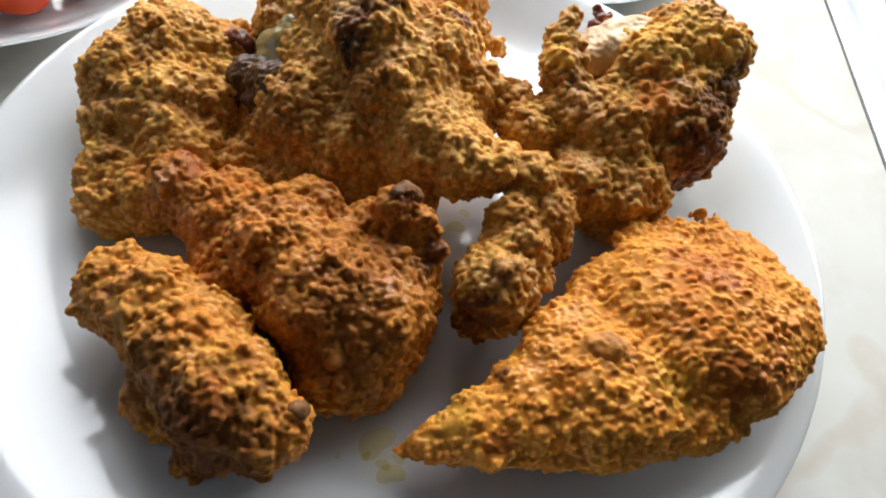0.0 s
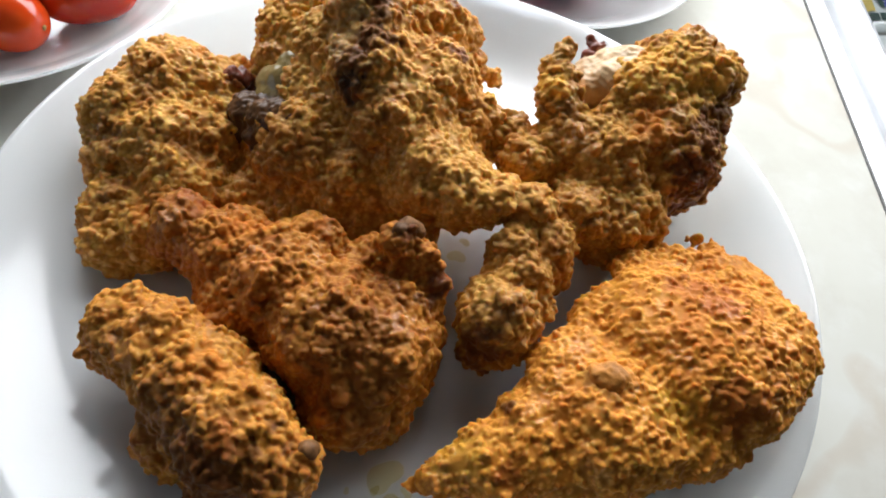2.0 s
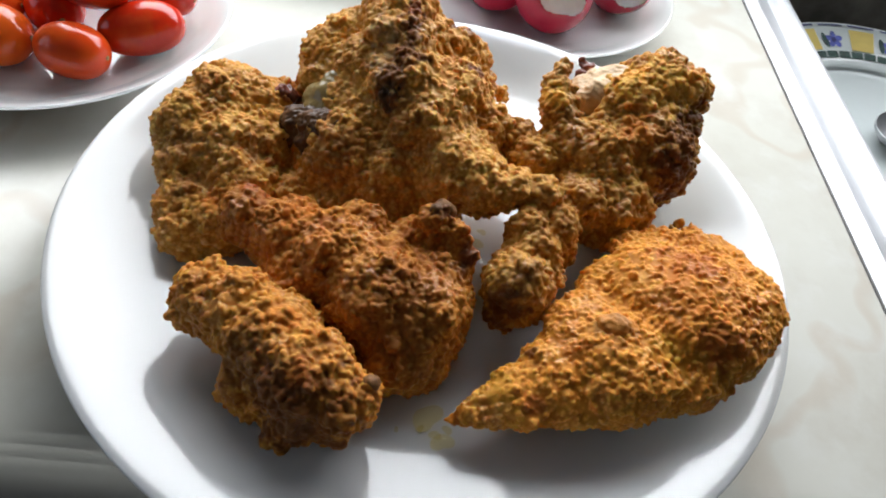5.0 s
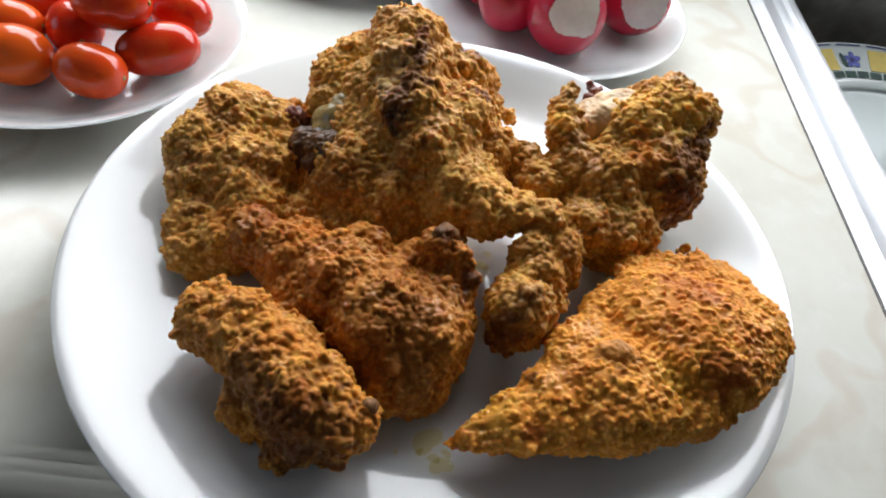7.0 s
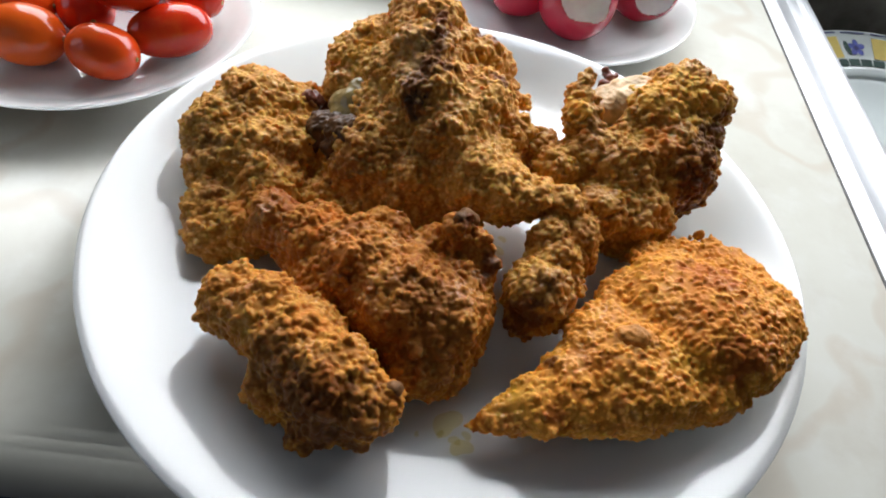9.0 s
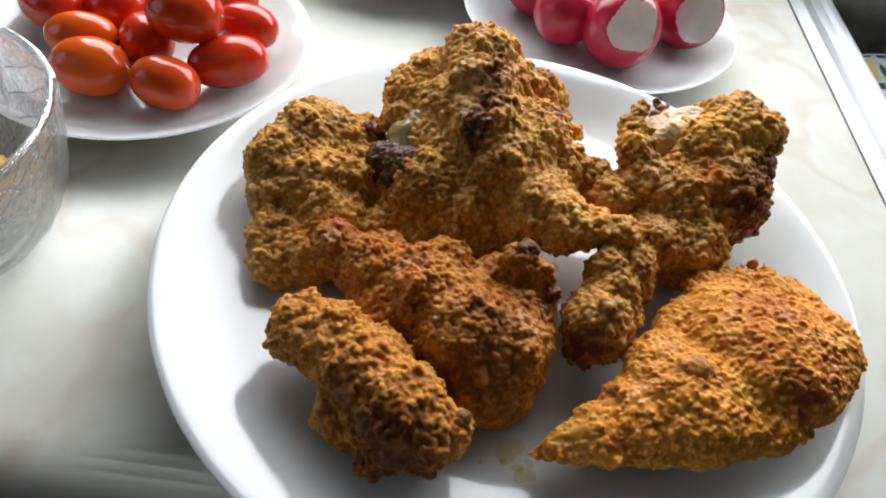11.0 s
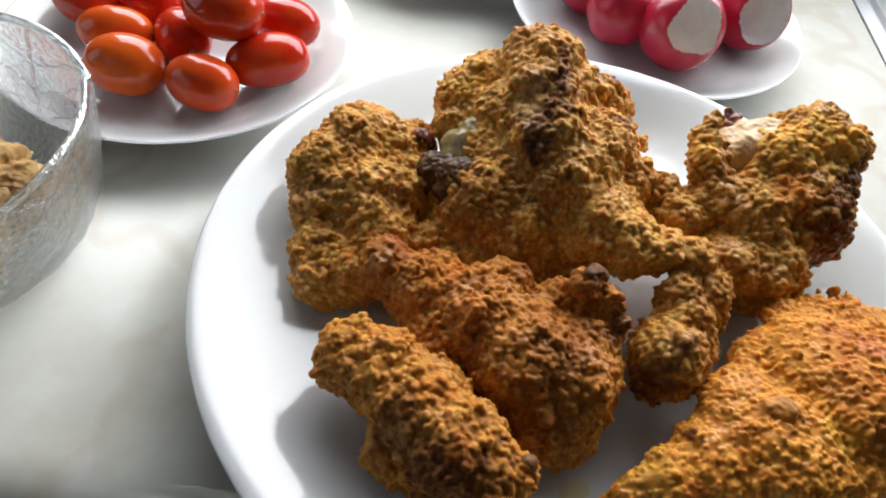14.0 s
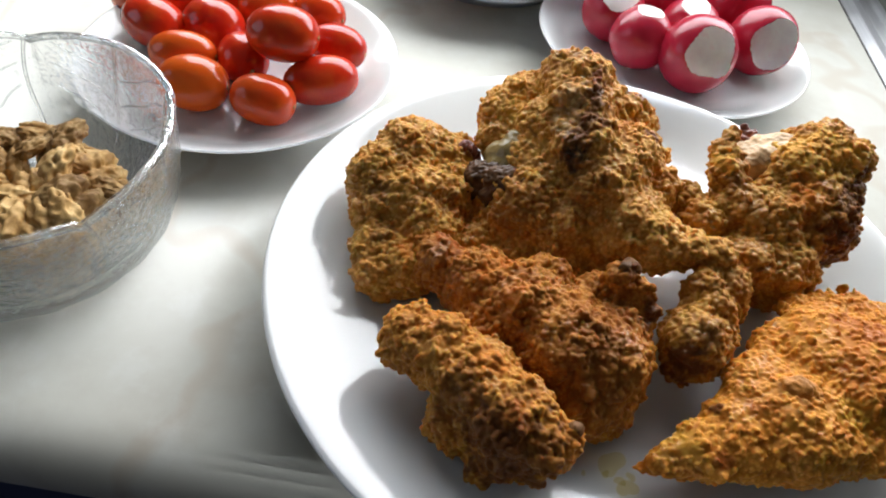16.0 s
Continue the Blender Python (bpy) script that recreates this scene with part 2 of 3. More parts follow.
def rounded(points, per=4):
    """A profile through the points, smoothed with a spline."""
    out = []
    p = [points[0], *points, points[-1]]
    for i in range(1, len(p) - 2):
        for k in range(per):
            t = k / per
            out.append(tuple(0.5 * (2 * b + (c - a) * t + (2 * a - 5 * b + 4 * c - d) * t * t + (3 * b - a - 3 * c + d) * t**3) for a, b, c, d in zip(*p[i - 1 : i + 3])))
    return [*out, points[-1]]


def box(x0, y0, z0, x1, y1, z1, bevel=0.0, segments=3):
    bm = bmesh.new()
    bmesh.ops.create_cube(bm, size=1, matrix=Matrix.LocRotScale(((x0 + x1) / 2, (y0 + y1) / 2, (z0 + z1) / 2), None, (x1 - x0, y1 - y0, z1 - z0)))
    if bevel:
        bmesh.ops.bevel(bm, geom=bm.edges, offset=bevel, segments=segments, profile=0.5, affect="EDGES")
    return bm


def extrude_profile(points, y0, y1):
    """A bar along y with the closed outline points in x, z."""
    bm = bmesh.new()
    ends = [[bm.verts.new((x, y, z)) for x, z in points] for y in (y0, y1)]
    n = len(points)
    for k in range(n):
        bm.faces.new((ends[0][k], ends[0][(k + 1) % n], ends[1][(k + 1) % n], ends[1][k]))
    bm.faces.new(ends[0])
    bm.faces.new(ends[1][::-1])
    bmesh.ops.recalc_face_normals(bm, faces=bm.faces)
    return bm


def setting(name, bm, mat, label, smooth=False, category=""):
    ob = part(name, bm, mat, None, "", smooth)
    ob.matrix_world = room
    return tagged(ob, label, category or name.split("_")[0], kind="structure")


# ---- the room ----
JOINT_X, EDGE_Y = 0.181, -0.099
# front-rounded worktop, drawn as an outline in y, z and turned to run along x
nose = [(EDGE_Y + 0.019 - 0.019 * math.sin(a), -0.019 + 0.019 * math.cos(a)) for a in [k * math.pi / 16 for k in range(17)]]
bm = extrude_profile([(-y, z) for y, z in nose] + [(-EDGE_Y - 0.03, -0.038), (-WALL_Y, -0.038), (-WALL_Y, 0.0)], -1.6, JOINT_X - 0.0015)
bmesh.ops.rotate(bm, verts=bm.verts, cent=(0, 0, 0), matrix=Matrix.Rotation(radians(90), 3, "Z"))
for v in bm.verts:
    v.co = Vector((-v.co.x, -v.co.y, v.co.z))
worktop = setting("worktop", bm, WORKTOP, "cream marbled laminate worktop with a rounded front edge", True)
bm = box(JOINT_X - 0.0014, EDGE_Y + 0.012, -0.03, JOINT_X, WALL_Y, 0.0002)
setting("trim", bm, SEALANT, "thin dark joint between worktop and steel sink")
# walls and ceiling out of view, added to bound and dim bounced light
setting("wall_back", box(-1.6, WALL_Y, -0.9, WIN_X - WIN_W / 2, WALL_Y + 0.12, 1.7), WALL, "unseen wall beside the window, added to shape its light")
setting("wall_back_right", box(WIN_X + WIN_W / 2, WALL_Y, -0.9, 1.8, WALL_Y + 0.12, 1.7), WALL, "unseen wall beside the window, added to shape its light")
setting("wall_back_low", box(WIN_X - WIN_W / 2, WALL_Y, -0.9, WIN_X + WIN_W / 2, WALL_Y + 0.12, WIN_Z - WIN_H / 2), WALL, "unseen wall under the window, added to shape its light")
setting("wall_back_high", box(WIN_X - WIN_W / 2, WALL_Y, WIN_Z + WIN_H / 2, WIN_X + WIN_W / 2, WALL_Y + 0.12, 1.7), WALL, "unseen wall above the window, added to shape its light")
setting("wall_left", box(-1.72, -2.4, -0.9, -1.6, SIDE_Y - SIDE_W / 2, 1.7), WALL, "unseen kitchen wall, added for bounced light")
setting("wall_left_rear", box(-1.72, SIDE_Y + SIDE_W / 2, -0.9, -1.6, WALL_Y + 0.12, 1.7), WALL, "unseen kitchen wall, added for bounced light")
setting("wall_left_low", box(-1.72, SIDE_Y - SIDE_W / 2, -0.9, -1.6, SIDE_Y + SIDE_W / 2, SIDE_Z - SIDE_H / 2), WALL, "unseen wall under the added side opening")
setting("wall_left_high", box(-1.72, SIDE_Y - SIDE_W / 2, SIDE_Z + SIDE_H / 2, -1.6, SIDE_Y + SIDE_W / 2, 1.7), WALL, "unseen wall above the added side opening")
# invented opening that houses the side fill lamp
side = setting("window_2", box(-1.70, SIDE_Y - SIDE_W / 2, SIDE_Z - SIDE_H / 2, -1.66, SIDE_Y - SIDE_W / 2 + 0.03, SIDE_Z + SIDE_H / 2, 0.004), FRAME, "added side window frame, not seen, round a fill lamp")
part("frame", box(-1.70, SIDE_Y + SIDE_W / 2 - 0.03, SIDE_Z - SIDE_H / 2, -1.66, SIDE_Y + SIDE_W / 2, SIDE_Z + SIDE_H / 2, 0.004), FRAME, side, "", False)
setting("wall_right", box(1.8, -2.4, -0.9, 1.92, WALL_Y + 0.12, 1.7), WALL, "unseen kitchen wall, added for bounced light")
setting("wall_front", box(-1.72, -2.52, -0.9, 1.92, -2.4, 1.7), WALL, "unseen kitchen wall, added for bounced light")
setting("floor", box(-1.72, -2.52, -1.0, 1.92, WALL_Y + 0.12, -0.9), FLOOR, "dark blue kitchen floor in shade")
setting("ceiling", box(-1.72, -2.52, 1.7, 1.92, WALL_Y + 0.12, 1.8), CEILING, "unseen grey ceiling, added for bounced light")
window = setting("window_1", box(WIN_X - WIN_W / 2, WALL_Y + 0.06, WIN_Z - WIN_H / 2, WIN_X - WIN_W / 2 + 0.03, WALL_Y + 0.10, WIN_Z + WIN_H / 2, 0.004), FRAME, "white framed kitchen window letting in daylight")
part("frame", box(WIN_X + WIN_W / 2 - 0.03, WALL_Y + 0.06, WIN_Z - WIN_H / 2, WIN_X + WIN_W / 2, WALL_Y + 0.10, WIN_Z + WIN_H / 2, 0.004), FRAME, window, "", False)
cabinet = setting("cabinet", box(-1.6, EDGE_Y + 0.035, -0.9, JOINT_X - 0.002, EDGE_Y + 0.055, -0.039, 0.002), CABINET, "dark blue base cabinet front under the worktop")

# steel sink: flange with raised ridge, basin
outline = [(0, 0.0), (8.5, 0.4), (9.5, 0.2), (21.5, -6.0), (22.5, -7.6), (24.5, -8.2), (26.5, -7.0), (28.5, -5.4), (31.5, -4.6), (35, -5.0), (38, -6.2), (40.5, -8.4), (42, -11), (43, -16), (43, -150), (41, -150), (41, -17), (38, -9), (24.5, -10), (0, -3)]
flange = [(JOINT_X + x / 1000, z / 1000) for x, z in outline]
sink = setting("sink", extrude_profile(flange, EDGE_Y, WALL_Y), STEEL, "brushed stainless steel sink set beside the worktop")
part("basin", box(JOINT_X + 0.043, EDGE_Y + 0.04, -0.156, 1.0, 0.369, -0.15), BASIN, sink, "dull steel basin", False)
part("basin_wall", box(JOINT_X + 0.043, 0.365, -0.15, 1.0, 0.369, -0.001), BASIN, sink, "", False)
part("basin_wall", box(0.62, EDGE_Y + 0.04, -0.15, 0.624, 0.365, -0.001), BASIN, sink, "", False)
part("basin_wall", box(JOINT_X + 0.043, EDGE_Y + 0.036, -0.15, 1.0, EDGE_Y + 0.04, -0.001), BASIN, sink, "", False)
part("drainer", box(0.624, EDGE_Y, -0.006, 1.0, WALL_Y, -0.001), STEEL, sink, "", False)
part("rear_ledge", box(JOINT_X + 0.043, 0.369, -0.006, 0.624, WALL_Y, -0.001), STEEL, sink, "", False)

# ---- plates ----


def plate(name, r, h, label, x, y, well=0.62, z=0.0, turn=0.0):
    """An opal glass plate: foot, flat well, raised flared rim with a rounded lip."""
    w = r * well
    top = [(0, 0.40 * h), (w * 0.6, 0.40 * h), (w, 0.41 * h), (w * 1.12, 0.45 * h), (r * 0.80, 0.58 * h), (r * 0.89, 0.79 * h), (r * 0.95, 0.93 * h), (r * 0.985, 0.988 * h)]
    lip = [(r * 0.996, h), (r, 0.985 * h), (r * 1.0, 0.94 * h), (r * 0.985, 0.88 * h)]
    under = [(r * 0.93, 0.74 * h), (r * 0.80, 0.46 * h), (w * 1.08, 0.22 * h), (w * 1.02, 0.10 * h), (w * 1.0, 0.0), (w * 0.96, 0.0), (w * 0.93, 0.14 * h), (0, 0.16 * h)]
    ob = part(name, lathe(rounded(top) + rounded(lip, 2) + rounded(under), 128), OPAL)
    ob.matrix_world = pose(x, y, z, 0, 0, turn)
    return tagged(ob, label, "plate")


BIG_H, SMALL_H = 0.0225, 0.018
plate("dinner_plate", 0.1255, BIG_H, "large white opal glass plate with fried chicken, oil drops", 0, 0)
plate("side_plate", 0.077, SMALL_H, "small white opal plate holding cherry tomatoes", -0.180, 0.103)
plate("side_plate", 0.0765, SMALL_H, "small white opal plate holding peeled radishes", 0.039, 0.193)
plate("side_plate", 0.085, 0.030, "white dish standing behind the other plates", -0.075, 0.274)

# ---- fried chicken ----


def arrays(me):
    """The places, normals and triangles of a mesh."""
    me.calc_loop_triangles()
    co = np.empty(len(me.vertices) * 3, np.float32)
    no = np.empty(len(me.vertices) * 3, np.float32)
    tri = np.empty(len(me.loop_triangles) * 3, np.int32)
    me.vertices.foreach_get("co", co)
    me.vertices.foreach_get("normal", no)
    me.loop_triangles.foreach_get("vertices", tri)
    return co.reshape(-1, 3).astype(float), no.reshape(-1, 3).astype(float), tri.reshape(-1, 3)


def fused(me, voxel, smooth):
    """The mesh with all its overlapping lumps fused into one skin."""
    ob = new("lumps", me)
    a = ob.modifiers.new("remesh", "REMESH")
    a.mode, a.voxel_size = "VOXEL", voxel
    s = ob.modifiers.new("smooth", "SMOOTH")
    s.factor, s.iterations = 0.5, smooth
    out = bpy.data.meshes.new_from_object(ob.evaluated_get(bpy.context.evaluated_depsgraph_get()))
    bpy.data.objects.remove(ob)
    bpy.data.meshes.remove(me)
    return out


def voxel_union(blobs, flat, voxel, smooth):
    """One closed mesh round ellipsoids (x, y, z, radius in mm)."""
    bm = bmesh.new()
    for x, y, z, r in blobs:
        bmesh.ops.create_icosphere(bm, subdivisions=3, radius=1, matrix=Matrix.LocRotScale((x / 1000, y / 1000, z / 1000), None, (r / 1000, r / 1000, r * flat / 1000)))
    me = bpy.data.meshes.new("blobs")
    bm.to_mesh(me)
    bm.free()
    return fused(me, voxel, smooth)


def grain_shapes(rng, count=16):
    """Small irregular breadcrumb grains."""
    bm = bmesh.new()
    bmesh.ops.create_icosphere(bm, subdivisions=2, radius=1)
    base = np.array([v.co[:] for v in bm.verts])
    faces = np.array([[v.index for v in f.verts] for f in bm.faces])
    bm.free()
    shapes = []
    for k in range(count):
        bumps = np.array([1 + 0.34 * noise.noise(Vector(p) * 1.5 + Vector((k * 5.0, 0, 0))) + 0.18 * noise.noise(Vector(p) * 3.4 + Vector((0, k * 5.0, 0))) for p in base])
        shapes.append(base * bumps[:, None] * rng.uniform(0.65, 1.3, 3))
    return shapes, faces


def crumbed(name, label, blobs, mat, flat=1.0, voxel=0.00038, stains=(), seed=0, floor_z=None, smooth=10, lump=1.0, dense=0.55, coarse=1.0):
    """A crumb-coated piece: blobs fused, folded, then covered in clumps, crumbs and grit that are fused with it. stains: (x, y, z, radius mm, colour)."""
    rng = np.random.default_rng(seed)
    off = Vector((seed * 3.1, seed * 1.7, seed * 2.3))
    me = voxel_union(blobs, flat, 0.0012, smooth)
    co, no, tri = arrays(me)
    for i in range(len(co)):
        p = Vector(co[i])
        q = p * 70 + off
        co[i] += no[i] * (lump * (0.0020 * noise.noise(q) + 0.0030 * abs(noise.noise(q * 1.7)) + 0.0022 * abs(noise.noise(q * 3.6)) - 0.0010) - 0.0010)
    corner = co[tri]
    cross = np.cross(corner[:, 1] - corner[:, 0], corner[:, 2] - corner[:, 0])
    area = np.linalg.norm(cross, axis=1)
    shapes, faces = grain_shapes(rng)
    verts, polys, seeds = [co], [tri], []
    count = len(co)
    # per square cm, size, spread of sizes, how far they cluster
    for grains, grain, spread, cluster in ((2.0, 0.00120, 0.16, 0.9), (46, 0.00080, 0.24, 0.5), (30, 0.00058, 0.24, 0.3)):
        pick = rng.choice(len(area), int(area.sum() / 2 * 1e4 * grains), p=area / area.sum())
        mixer = rng.dirichlet((1, 1, 1), len(pick))
        places, normals = (corner[pick] * mixer[:, :, None]).sum(1), cross[pick] / area[pick, None]
        for p, nrm in zip(places, normals):
            at = Vector(p)
            much = dense + 0.9 * noise.noise(at * 75 + off * 2) + 0.6 * noise.noise(at * 190 + off)
            if rng.random() > 0.72 + cluster * (much - 0.5):
                continue
            size = grain * coarse * math.exp(rng.normal(0, spread))
            turn = np.array(Euler(rng.uniform(0, 6.28, 3)).to_matrix())
            centre = p + nrm * size * rng.uniform(-0.20, 0.48)
            verts.append(shapes[rng.integers(len(shapes))] @ turn * size + centre)
            polys.append(faces + count)
            count += len(shapes[0])
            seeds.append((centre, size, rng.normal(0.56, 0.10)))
    whole = bpy.data.meshes.new("crumbs")
    whole.from_pydata(np.concatenate(verts), [], np.concatenate(polys))
    bpy.data.meshes.remove(me)
    me = fused(whole, voxel, 3)
    co, no, tri = arrays(me)
    tree = KDTree(len(seeds))
    for k, (centre, size, tone) in enumerate(seeds):
        tree.insert(centre, k)
    tree.balance()
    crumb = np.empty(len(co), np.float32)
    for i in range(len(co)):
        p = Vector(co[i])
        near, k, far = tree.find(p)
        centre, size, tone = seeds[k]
        # hollows between grains: darker batter with their shade put into the colour
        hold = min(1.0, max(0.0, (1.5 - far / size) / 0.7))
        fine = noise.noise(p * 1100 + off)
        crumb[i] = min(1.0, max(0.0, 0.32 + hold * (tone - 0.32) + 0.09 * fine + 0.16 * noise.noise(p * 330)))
        co[i] += no[i] * 0.00009 * fine
    if floor_z is not None:
        co[:, 2] = np.maximum(co[:, 2], floor_z)
    me.vertices.foreach_set("co", co.astype(np.float32).ravel())
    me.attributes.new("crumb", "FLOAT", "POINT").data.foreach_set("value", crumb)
    me.color_attributes.new("stain", "FLOAT_COLOR", "POINT").data.foreach_set("color", stained(co, stains, off).ravel())
    me.update()
    me.shade_smooth()
    me.materials.append(mat)
    me.name = name
    return tagged(new(name, me), label, "fried chicken", "fried chicken pieces on the plate")


def stained(co, stains, off):
    """The colour and strength of the stains at the points co."""
    paint = np.zeros((len(co), 4), np.float32)
    for k, (x, y, z, r, colour) in enumerate(stains):
        d = np.linalg.norm(co - np.array((x, y, z)) / 1000, axis=1) / (r / 1000)
        for i in np.flatnonzero(d < 1.6):
            p = Vector(co[i])
            w = d[i] + 0.7 * noise.noise(p * 260 + off * (k + 1)) + 0.3 * noise.noise(p * 800)
            f = min(1.0, max(0.0, (1.0 - w) / 0.45)) * colour[3]
            keep = paint[i, 3]
            if f > 0:
                paint[i, :3] = (1 - f) * paint[i, :3] + f * np.array(colour[:3]) if keep > 0 else colour[:3]
                paint[i, 3] = max(keep, f)
    return paint


def nugget(blobs, rough, smooth=6):
    """A smooth lump with a little relief, as a bmesh."""
    me = voxel_union(blobs, 1.0, 0.0005, smooth)
    bm = bmesh.new()
    bm.from_mesh(me)
    bpy.data.meshes.remove(me)
    bm.normal_update()
    for v in bm.verts:
        v.co += v.normal * rough * (noise.noise(v.co * 260) + 0.6 * noise.noise(v.co * 700))
    return bm


GOLD = (0.80, 0.43, 0.075, 0.7)
REDDISH, BURNT_AND_SHADE, PURPLE, PALE, DARK = (0.34, 0.085, 0.014, 0.75), (0.115, 0.033, 0.010, 0.85), (0.14, 0.030, 0.010, 0.85), (0.60, 0.38, 0.17, 0.6), (0.05, 0.028, 0.018, 0.95)
ORANGE, BROWN, YELLOWISH = (0.52, 0.17, 0.02, 0.75), (0.20, 0.068, 0.013, 0.6), (0.66, 0.35, 0.045, 0.5)
REST = 0.4 * BIG_H + 0.0003

tender = crumbed("chicken_tender", "flat golden orange fried chicken fillet with reddish patches", [(13, -76, 17, 3.4), (21, -73, 20, 7.3), (32, -68, 22, 11.9), (45, -62, 23, 15.9), (60, -55, 25, 20.8), (62, -27, 25, 13.2), (76, -27, 26, 21.6), (87, -35, 27, 24.7), (99, -28, 26, 20.1), (106, -30, 25, 12.3), (110, -41, 24, 4.1), (80, -8, 25, 12.3), (96, -11, 25, 15.4), (106, -19, 25, 11.2), (80, -50, 23, 18.3), (52, -46, 25, 15.6), (68, -7, 26, 7.6), (93, 4, 24, 5.5)], CRUST_GOLD, 0.64, seed=1, floor_z=REST, dense=0.42, coarse=0.85, lump=0.6, smooth=24, stains=[(83, -21, 39, 11, REDDISH), (76, -30, 42, 8, ORANGE), (89, -52, 39, 10, REDDISH), (79, -41, 43, 9, ORANGE), (32, -57, 29, 3, BURNT_AND_SHADE), (56, -51, 38, 8, BROWN), (76, -55, 34, 8, YELLOWISH), (35, -74, 28, 4, REDDISH), (22, -68, 27, 10, YELLOWISH)])
part("crust_flake", nugget([(57.4, -48.8, 34.8, 4.4), (60.9, -48.7, 34.2, 4.0), (54.5, -48.4, 34.3, 3.4)], 0.0009), FLAKE, tender, "smooth browned flake of crust")
# dark lower front: browned crust, with the shade of that side painted in
wing = crumbed("chicken_wing", "brown crumbed fried chicken wing resting on the plate", [(-65, -50, 26, 10.8), (-53, -55, 26, 13.4), (-41, -63, 26, 15.5), (-29, -73, 26, 15.0), (-19, -79, 27, 10.4), (-13, -78, 31, 5.1), (-30, -82, 19, 8.7), (-68, -56, 24, 6.6), (-45, -74, 18, 9.3), (-35, -84, 15, 6.2), (-20, -82, 16, 6.7)], CRUST_BROWN, seed=2, floor_z=REST, dense=0.55, stains=[(-33, -85, 35, 14, BROWN), (-45, -72, 37, 10, BROWN), (-27, -88, 27, 17, BURNT_AND_SHADE), (-37, -86, 33, 14, BURNT_AND_SHADE), (-48, -76, 31, 9, BROWN), (-21, -86, 33, 9, BROWN), (-30, -78, 39, 6, REDDISH), (-38, -64, 40, 7, ORANGE)])
part("bone_end", nugget([(-11.2, -76.9, 33.8, 2.6), (-10.6, -76.0, 33.5, 2.1)], 0.0005), BONE, wing, "small dark hollow bone end")
thigh = crumbed("chicken_thigh", "dark brown crumbed fried chicken thigh with a bone end", [(-64, -14, 26, 9.4), (-60, -17, 25, 10.8), (-45, -23, 25, 14.0), (-29, -32, 25, 17.3), (-13, -41, 24, 19.4), (-2, -45, 22, 18.6), (-6, -56, 18, 14.3), (1, -35, 26, 13.5), (-36, -37, 21, 15.8), (7, -40, 22, 9.9), (0, -55, 17, 12.1), (-12, -61, 15, 9.0), (-24, -19, 28, 11.1), (-7, -23, 31, 7.7), (0, -22, 40, 6.6), (6, -23, 38, 5.9), (11, -28, 35, 4.8), (11, -31, 31, 4.1)], CRUST_DARK, seed=3, floor_z=REST, dense=0.75, stains=[(-58, -11, 34, 8, REDDISH), (-61, -20, 36, 8, BROWN), (-7, -61, 32, 14, BROWN), (-42, -23, 39, 8, ORANGE), (-35, -37, 41, 7, ORANGE), (-5, -52, 39, 12, BROWN), (2, -21, 47, 5, BURNT_AND_SHADE), (12, -32, 38, 6, BURNT_AND_SHADE)])
part("bone_end", nugget([(2.3, -19.5, 45.3, 3.0), (0.3, -21.1, 45.8, 2.5), (4.6, -18.7, 43.4, 2.3)], 0.0006), BONE, thigh, "dark brown bone end")
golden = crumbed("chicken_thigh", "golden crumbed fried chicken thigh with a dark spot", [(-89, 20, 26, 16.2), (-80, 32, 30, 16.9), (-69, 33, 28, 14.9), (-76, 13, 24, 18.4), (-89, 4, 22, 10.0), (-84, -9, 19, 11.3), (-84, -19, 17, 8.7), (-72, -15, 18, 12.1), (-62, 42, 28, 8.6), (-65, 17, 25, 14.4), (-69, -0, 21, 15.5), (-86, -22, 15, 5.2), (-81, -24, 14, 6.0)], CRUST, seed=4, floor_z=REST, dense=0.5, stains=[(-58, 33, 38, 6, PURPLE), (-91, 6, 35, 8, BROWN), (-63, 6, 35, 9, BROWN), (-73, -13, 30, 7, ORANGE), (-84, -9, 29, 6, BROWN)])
part("crust_flake", nugget([(-59.0, 36.3, 35.7, 3.6), (-60.8, 34.0, 38.7, 2.9), (-57.1, 37.1, 33.2, 2.8)], 0.001), CURL, golden, "dark red crisp flake of crust")
